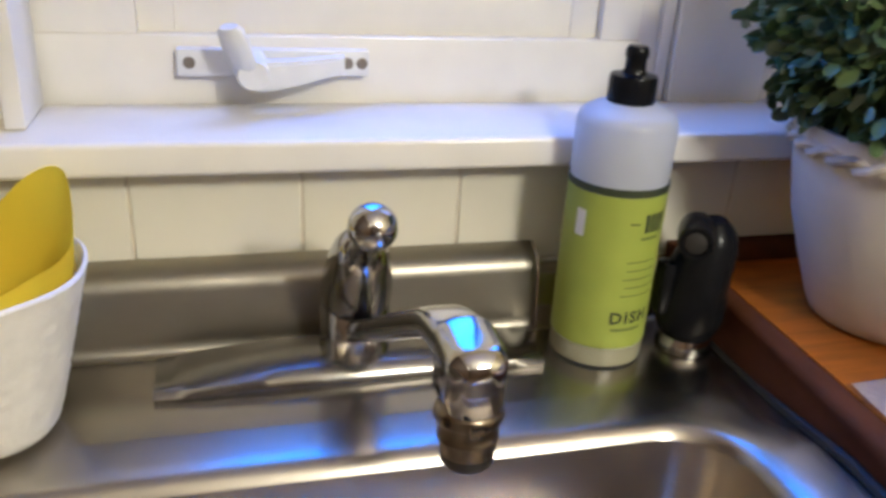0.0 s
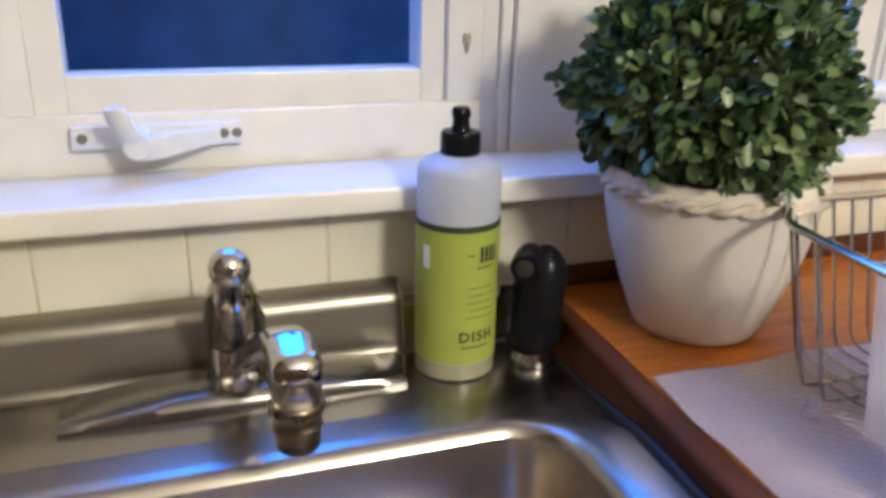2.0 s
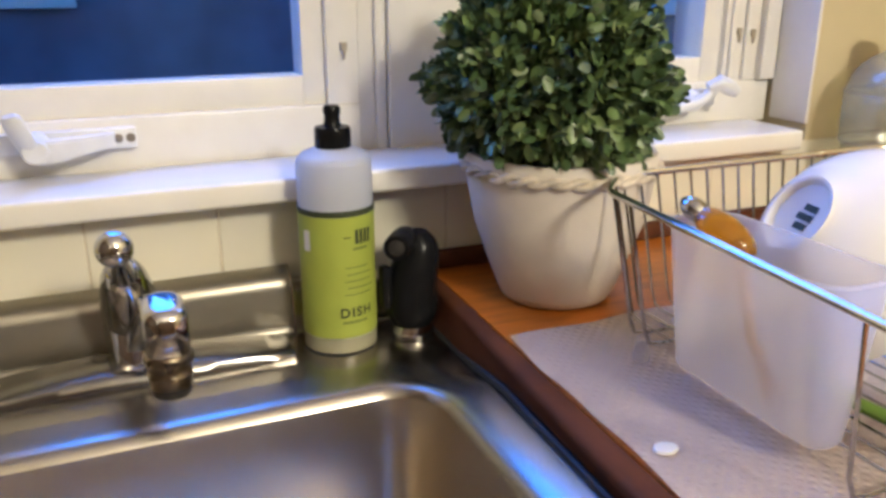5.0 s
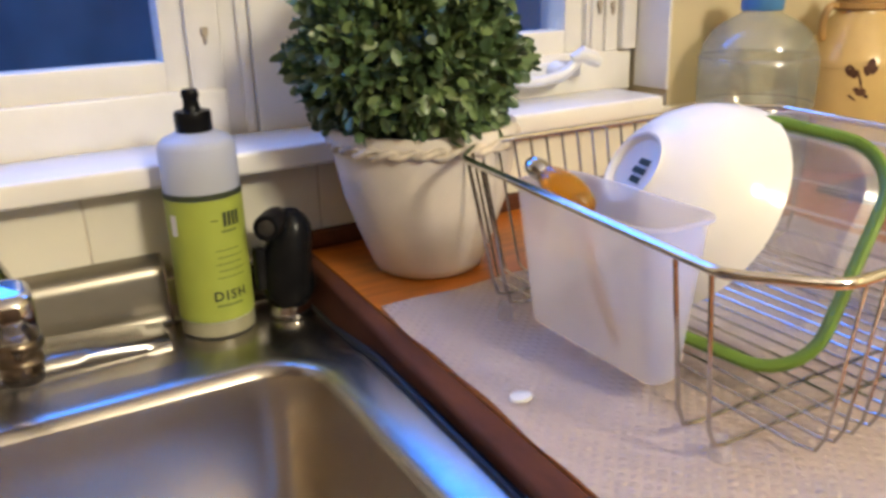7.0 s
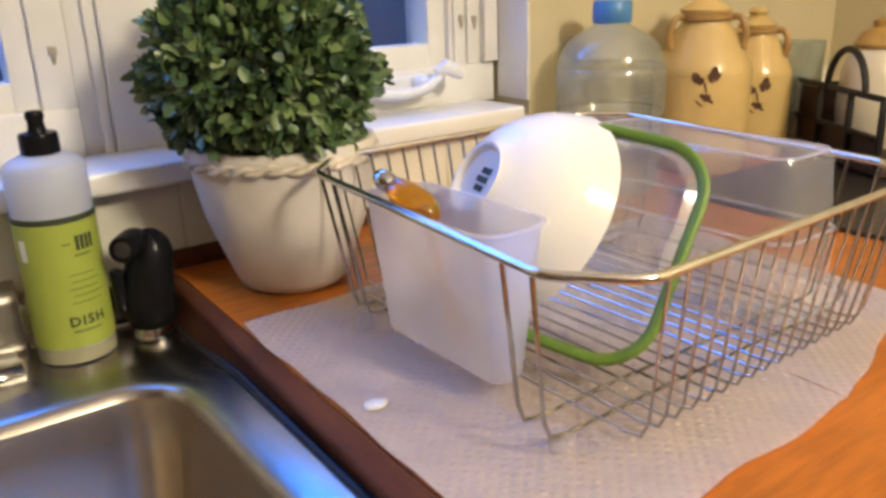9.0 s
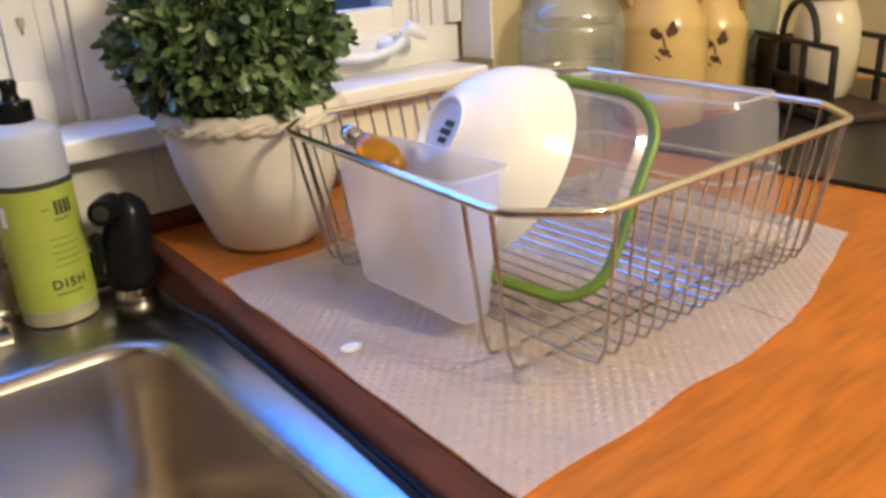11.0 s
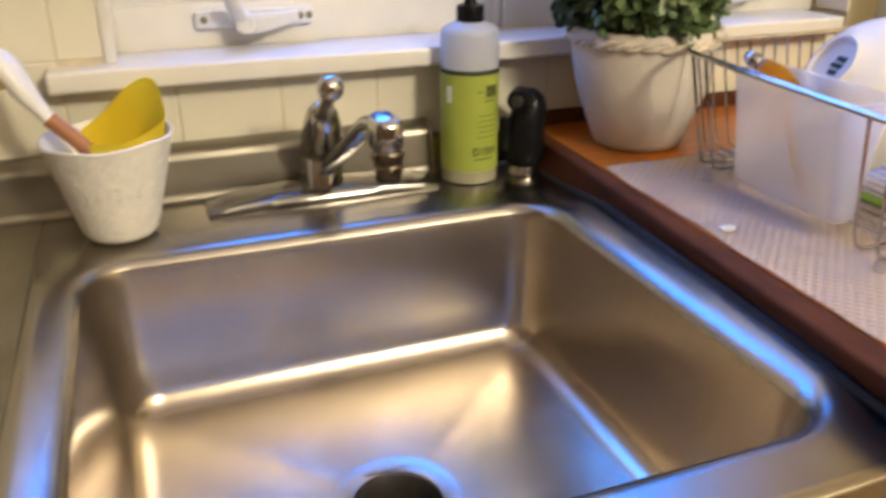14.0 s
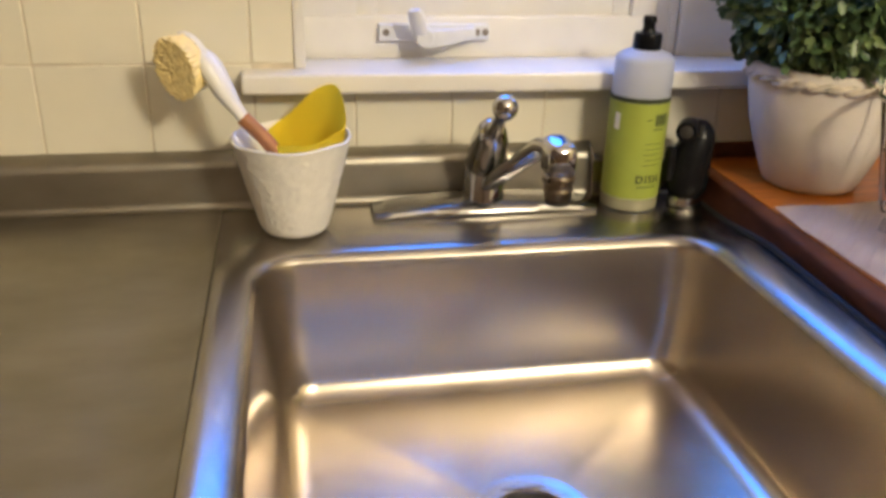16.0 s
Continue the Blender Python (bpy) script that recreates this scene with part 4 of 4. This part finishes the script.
part("seal", tube(lid_ring(0.0, 0.036, 0.0), 0.0040, 10, closed=True, flat=1.25), GREEN, ld, "green silicone rim")

# ---- clear container ----
cc = thing("plastic_container", (0.66, 0.16, BZ), "clear rectangular plastic container turned upside down", "container")
outer = [rounded(0.585, 0.686, 0.012, 0.242, 0.020, BZ + 0.003, 6), rounded(0.588, 0.683, 0.015, 0.239, 0.020, BZ + 0.012, 6), rounded(0.594, 0.677, 0.021, 0.233, 0.020, BZ + 0.014, 6), rounded(0.600, 0.671, 0.027, 0.227, 0.016, 1.086, 6), rounded(0.604, 0.667, 0.031, 0.223, 0.014, 1.094, 6), rounded(0.610, 0.661, 0.037, 0.217, 0.010, 1.096, 6)]
part("shell", skin(outer, True, False, True), CLOUDY, cc)
part("ridge_and_glint", tube(rounded(0.5955, 0.6755, 0.0225, 0.2315, 0.019, 1.034, 6), 0.0014, 6, closed=True), FROST, cc)
# pale tube added along the top edge as its highlight
part("ridge_and_glint", tube(rounded(0.6035, 0.6675, 0.0305, 0.2235, 0.014, 1.0935, 6), 0.0012, 6, closed=True), FROST, cc)
part("lip", tube(rounded(0.584, 0.687, 0.011, 0.243, 0.021, BZ + 0.004, 6), 0.0022, 8, closed=True), CLEAR, cc)

# ---- glass jug ----
JC = Vector((0.857, 0.424, TOP))
jug = thing("glass_jug", tuple(JC), "round greenish clear jug with a blue cap", "jug")
JM = Matrix.Translation(JC)
part("shell", lathe([(0.052, 0.001), (0.060, 0.005), (0.0625, 0.030), (0.0625, 0.080), (0.0605, 0.086), (0.0630, 0.092), (0.0660, 0.100), (0.0668, 0.140), (0.0664, 0.150), (0.0640, 0.153), (0.0645, 0.157), (0.0610, 0.168), (0.0540, 0.179), (0.0440, 0.188), (0.0340, 0.194), (0.024, 0.199), (0.020, 0.204), (0.020, 0.214)], JM, 48, False), JUG_GLASS, jug)
for z, r in ((0.064, 0.0626), (0.086, 0.0612), (0.098, 0.0654), (0.1515, 0.0656)):
    part("ridge_and_glint", tube([JC + Vector((r * math.cos(a), r * math.sin(a), z)) for a in [6.28319 * i / 48 for i in range(48)]], 0.0013, 8, closed=True), CLOUDY, jug)
part("base", lathe([(0, 0.0015), (0.052, 0.001)], JM, 48, False), JUG_GLASS, jug)
part("cap", lathe([(0.0225, 0.203), (0.0235, 0.205), (0.0235, 0.226), (0.021, 0.229), (0, 0.229)], JM, 32), BLUE_CAP, jug, "blue plastic cap")

# ---- stoneware crocks ----
def crock(x, y, s, h, v0, label):
    c = thing("stoneware_crock", (x, y, TOP), label, "crock", "crocks by the wall")
    m = pose(x, y, TOP)
    body = part("body", lathe([(0, 0.001), (s * 0.92, 0.001), (s * 0.98, 0.006), (s, 0.03), (s, h * 0.64), (s * 0.97, h * 0.675), (s * 0.88, h * 0.73), (s * 0.60, h * 0.885), (s * 0.50, h * 0.92), (s * 0.48, h * 0.94), (s * 0.48, h), (0, h)], m, 48), CROCK, c)
    part("groove", lathe([(s * 1.004, h * 0.625), (s * 1.010, h * 0.63), (s * 1.004, h * 0.635)], m, 48, False), CROCK, c)
    for side in (-1, 1):
        a = radians(225 + 62 * side)
        dx, dy = math.cos(a), math.sin(a)
        part("handle", tube(smooth_path([(x + dx * s * 0.47, y + dy * s * 0.47, TOP + h * 0.965), (x + dx * s * 0.72, y + dy * s * 0.72, TOP + h * 0.965), (x + dx * s * 0.84, y + dy * s * 0.84, TOP + h * 0.88), (x + dx * s * 0.80, y + dy * s * 0.80, TOP + h * 0.775)], 5), 0.0046, 10), BROWN_GLAZE, c)
    part("collar", lathe([(s * 0.49, h * 0.945), (s * 0.56, h * 0.955), (s * 0.56, h * 0.985), (s * 0.49, h * 0.995)], m, 40), BROWN_GLAZE, c, "brown glazed collar")
    part("lid", lathe([(s * 0.50, h), (s * 0.52, h * 1.015), (s * 0.3, h * 1.06), (0.010, h * 1.08), (0.014, h * 1.11), (0.009, h * 1.14), (0, h * 1.145)], m, 36), CROCK, c)
    # painted flower: stem, leaves and petals laid on the glaze
    def on(u, v):
        a = radians(222) + u / s
        return Vector((x + (s + 0.0006) * math.cos(a), y + (s + 0.0006) * math.sin(a), TOP + v))
    for k, (u, v, ru, rv, tilt) in enumerate(((-0.013, 0.012, 0.0055, 0.0075, 0.5), (-0.007, 0.008, 0.0035, 0.0055, -0.5), (0.009, 0.019, 0.0050, 0.0080, -0.2), (0.0045, 0.012, 0.0030, 0.0065, 0.4), (0.013, 0.013, 0.0030, 0.0060, -0.6), (-0.001, 0.000, 0.0014, 0.0090, 0.25), (0.001, -0.013, 0.0058, 0.0048, 0.2), (-0.005, -0.010, 0.0030, 0.0025, 0.6), (-0.008, -0.020, 0.0012, 0.0060, 0.9), (0.007, -0.018, 0.0030, 0.0022, -0.5))):
        bm = bmesh.new()
        ring = []
        for i in range(12):
            t = 6.28319 * i / 12
            a, b = ru * math.cos(t), rv * math.sin(t)
            ring.append(bm.verts.new(on(u + a * math.cos(tilt) - b * math.sin(tilt), v0 + v + a * math.sin(tilt) + b * math.cos(tilt))))
        bm.faces.new(ring)
        part("painted_petal", bm, CROCK_INK, body, smooth=0)
    return c


crock(1.030, 0.418, 0.064, 0.207, 0.116, "mustard stoneware crock with a dark painted flower")
crock(1.160, 0.425, 0.052, 0.180, 0.088, "smaller mustard stoneware crock with a painted flower")

# ---- flat dark slab on the counter ----
CK = TOP + 0.0055
dark_slab = thing("cooktop", (1.17, 0.07, TOP), "flat dark glossy slab lying on the wooden counter", "cooktop")
part("slab_top", slab([(0.886, -0.19), (1.45, -0.19), (1.45, 0.350), (0.886, 0.350)], TOP + 0.0004, CK - 0.0002, 0.0015), DARK_SLAB, dark_slab)

# ---- dark stand with pots ----
st = thing("iron_stand", (1.20, 0.29, CK), "black iron and reed carrier holding a cream pot", "carrier")
SC = Vector((1.205, 0.270))
def st_box(a0, a1, b0, b1, z0, z1, bev=0.002):
    bm = box(a0, a1, b0, b1, z0, z1, bev)
    bm.transform(Matrix.Translation((SC.x, SC.y, CK)) @ pose(0, 0, 0, 0, 0, 238))
    return bm
part("tray", st_box(-0.11, 0.11, -0.055, 0.055, 0.001, 0.012), REED, st)
for a in (-0.11, -0.038, 0.038, 0.11):
    for b in (-0.055, 0.055):
        part("post", st_box(a - 0.004, a + 0.004, b - 0.004, b + 0.004, 0.012, 0.098), IRON, st)
for b in (-0.055, 0.055):
    for z in (0.045, 0.094):
        part("rail", st_box(-0.114, 0.114, b - 0.003, b + 0.003, z, z + 0.008), IRON, st)
part("woven_side", st_box(-0.106, -0.042, -0.0515, -0.0485, 0.014, 0.092, 0.001), REED, st)
part("woven_side", st_box(-0.034, 0.106, -0.0515, -0.0485, 0.014, 0.048, 0.001), REED, st)
part("woven_end", st_box(-0.1085, -0.1055, -0.046, 0.046, 0.014, 0.092, 0.001), REED, st)
hp = [Vector((0.045 * math.cos(a), -0.056, 0.096 + 0.055 * math.sin(a))) for a in [math.pi * i / 14 for i in range(15)]]
bm = tube(hp, 0.0045, 8)
bm.transform(Matrix.Translation((SC.x - 0.012, SC.y - 0.020, CK)) @ pose(0, 0, 0, 0, 0, 238))
part("handle", bm, IRON, st)
p1 = thing("cream_pot", (1.22, 0.30, CK), "cream glazed pot with an amber lid", "pot")
PX, PY = 1.232, 0.286
part("body", lathe([(0, 0.013), (0.034, 0.013), (0.043, 0.03), (0.046, 0.075), (0.043, 0.115), (0.034, 0.140), (0.028, 0.146), (0, 0.146)], pose(PX, PY, CK), 36), CREAM, p1)
part("lid", lathe([(0.031, 0.1465), (0.032, 0.151), (0.024, 0.166), (0.010, 0.173), (0.011, 0.182), (0, 0.186)], pose(PX, PY, CK), 32), CORK, p1, "amber knobbed lid")
p2 = thing("glass_tumbler", (1.22, 0.385, TOP), "clear glass tumbler beside the carrier", "glass")
part("body", lathe([(0, 0.001), (0.028, 0.001), (0.031, 0.006), (0.034, 0.155), (0.0325, 0.155), (0.0295, 0.010), (0, 0.009)], pose(1.235, 0.400, TOP), 32), JUG_GLASS, p2)

# ---- white pot with brush and cloth ----
WC = Vector((-0.167, 0.408, DECK))
bk = thing("utensil_pot", tuple(WC), "textured white pot standing on the sink deck", "pot")
WM = Matrix.Translation(WC)
N = 120


def lip(a):
    """The slightly wavy rim's height round the pot."""
    return 0.0985 + 0.0015 * math.cos(a - 0.6) + 0.0008 * math.sin(5 * a)


def pot_ring(r, u):
    out = []
    for i in range(N):
        a = 6.28319 * i / N
        h = lip(a)
        rr = r
        out.append(WC + Vector((rr * math.cos(a), rr * math.sin(a), 0.0008 + h * u)))
    return out


def pebbled(r, u):
    """A ring of the pot's outside, roughened by small raised dimples."""
    out = []
    for k, p in enumerate(pot_ring(r, u)):
        a = 6.28319 * k / N
        n = noise.noise((14 * math.cos(a), 14 * math.sin(a), u * 26))
        out.append(p + Vector((math.cos(a), math.sin(a), 0)) * 0.0012 * n)
    return out


rings = [pot_ring(0.027, 0.0), pot_ring(0.0310, 0.02), pot_ring(0.0345, 0.07)]
for i in range(40):
    u = 0.09 + 0.86 * i / 39
    rings.append(pebbled(0.0345 + (0.0578 - 0.0345) * ((u - 0.07) / 0.90) ** 0.95, u))
rings += [pot_ring(0.0578, 0.97), pot_ring(0.0586, 0.99)]
part("body", skin(rings, True, True), BUCKET, bk, smooth=60)
part("lining", skin([pot_ring(0.0587, 0.985), pot_ring(0.0586, 1.0), pot_ring(0.0570, 1.008), pot_ring(0.0555, 0.995), pot_ring(0.0485, 0.70), pot_ring(0.0405, 0.35), pot_ring(0.0330, 0.08)], True, False, True), BUCKET, bk, "white inside and rim", smooth=60)
cloth = thing("yellow_cloth", tuple(WC + Vector((0.03, 0.01, 0.05))), "yellow sponge cloth curled inside the white pot", "cloth")
rows = []
for j in range(15):
    v = j / 14
    row = []
    for i in range(57):
        deg = -108 + 232 * i / 56   # from the front, round the room side to the back
        a = radians(deg)
        top = 0.1015 + 0.0090 * min(1, max(0, (deg + 105) / 90)) + 0.032 * math.exp(-((deg - 40) / 36) ** 2) - 0.014 * max(0, (deg - 70) / 50) + 0.0010 * math.sin(deg * 0.11)
        z = 0.022 + (top - 0.022) * v
        r = 0.0300 + 0.0220 * min(1, z / 0.1) + 0.0030 * max(0, (z - 0.100) / 0.03)
        r -= 0.010 * math.exp(-((deg + 112) / 22) ** 2) + 0.010 * math.exp(-((deg - 128) / 22) ** 2)
        r += 0.0008 * math.sin(deg * 0.12 + 3 * v)
        row.append(WC + Vector((r * math.cos(a), r * math.sin(a), z)))
    rows.append(row)
bm = skin(rows, False)
bmesh.ops.solidify(bm, geom=bm.faces[:], thickness=0.0034)
bmesh.ops.recalc_face_normals(bm, faces=bm.faces[:])
part("sheet", bm, YELLOW, cloth, smooth=60)
br = thing("dish_brush", (WC.x - 0.02, WC.y, DECK + 0.1), "white dish brush with yellow bristles and a brown grip", "brush")
H = Vector((-0.262, 0.424, 1.083))
part("handle", tube(smooth_path([(-0.150, 0.400, 0.950), (-0.185, 0.404, 1.010), (-0.212, 0.410, 1.040)]), 0.0075, 12), TERRACOTTA, br, "reddish brown handle")
part("neck", tube(smooth_path([(-0.212, 0.410, 1.040), (-0.226, 0.414, 1.062), (-0.240, 0.420, 1.088), (-0.252, 0.424, 1.102)]), [0.0078, 0.0085, 0.0092, 0.010, 0.0108, 0.012, 0.013, 0.014, 0.0145, 0.015, 0.0155, 0.016, 0.016, 0.0155, 0.015, 0.013, 0.012, 0.010, 0.008], 14, flat=0.7), WHITE_PLASTIC, br)
bd = (Vector((-0.55, -0.72, -0.18))).normalized()
part("head", lathe([(0, -0.004), (0.020, -0.003), (0.0235, 0.001), (0.0225, 0.006), (0, 0.007)], along(H + Vector((0.006, 0.008, 0.008)), H + bd) @ Matrix.Diagonal((1, 1.25, 1, 1)), 28), WHITE_PLASTIC, br)
br_bm = bmesh.new()
rng = np.random.RandomState(9)
bmx = along(H + Vector((0.006, 0.008, 0.008)), H + bd)
for i in range(1500):
    a, q = 6.28319 * rng.rand(), math.sqrt(rng.rand())
    u, v = 0.021 * q * math.cos(a), 0.027 * q * math.sin(a)
    tube([bmx @ Vector((u, v, 0.005)), bmx @ Vector((u * 1.12 + rng.normal() * 0.0008, v * 1.12 + rng.normal() * 0.0008, 0.024 + rng.rand() * 0.003))], 0.0013, 4, bm=br_bm)
part("bristles", br_bm, BRISTLE, br, "short yellow bristles")

# ---- ceiling lamps ----
for x, y in ((0.62, -1.34), (-0.75, -1.45)):
    cl_ = thing("ceiling_lamp", (x, y, 2.45), "round ceiling lamp with an open shade", "lamp")
    part("rose", lathe([(0, 2.45), (0.06, 2.449), (0.05, 2.43), (0.008, 2.425), (0.008, 2.27), (0, 2.27)], pose(x, y, 0), 28), SHADE, cl_)
    part("shade", lathe([(0.05, 2.27), (0.09, 2.25), (0.15, 2.20), (0.149, 2.20), (0.088, 2.248), (0.05, 2.268)], pose(x, y, 0), 36, False), SHADE, cl_)

# ---- wall tiles ----
P = 0.108
tile_mesh = {}


def tile(x0, x1, z0, z1):
    w, h = round(x1 - x0, 4), round(z1 - z0, 4)
    if (w, h) not in tile_mesh:
        tile_mesh[w, h] = finish(box(-w / 2, w / 2, -0.005, 0.005, -h / 2, h / 2, 0.0012, 1), "tile", TILE)
    o = new("tile", tile_mesh[w, h])
    o.parent = wall
    o.location = ((x0 + x1) / 2, 0.005, (z0 + z1) / 2)


G = 0.0006
for i in range(-7, 14):
    x0, x1 = 0.012 + P * i, 0.012 + P * (i + 1)
    for r in range(-1, 4):
        z0, z1 = 1.074 + P * (r - 1), 1.074 + P * r
        if x1 <= OPEN[0] + 0.001 or r <= 0:
            tile(x0 + G, min(x1, 1.4985) - G, z0 + G, (min(z1, 1.049) if (r == 0 and x1 > OPEN[0]) else z1) - G)
        elif x0 < OPEN[0]:
            tile(x0 + G, OPEN[0] - 0.004, z0 + G, z1 - G)
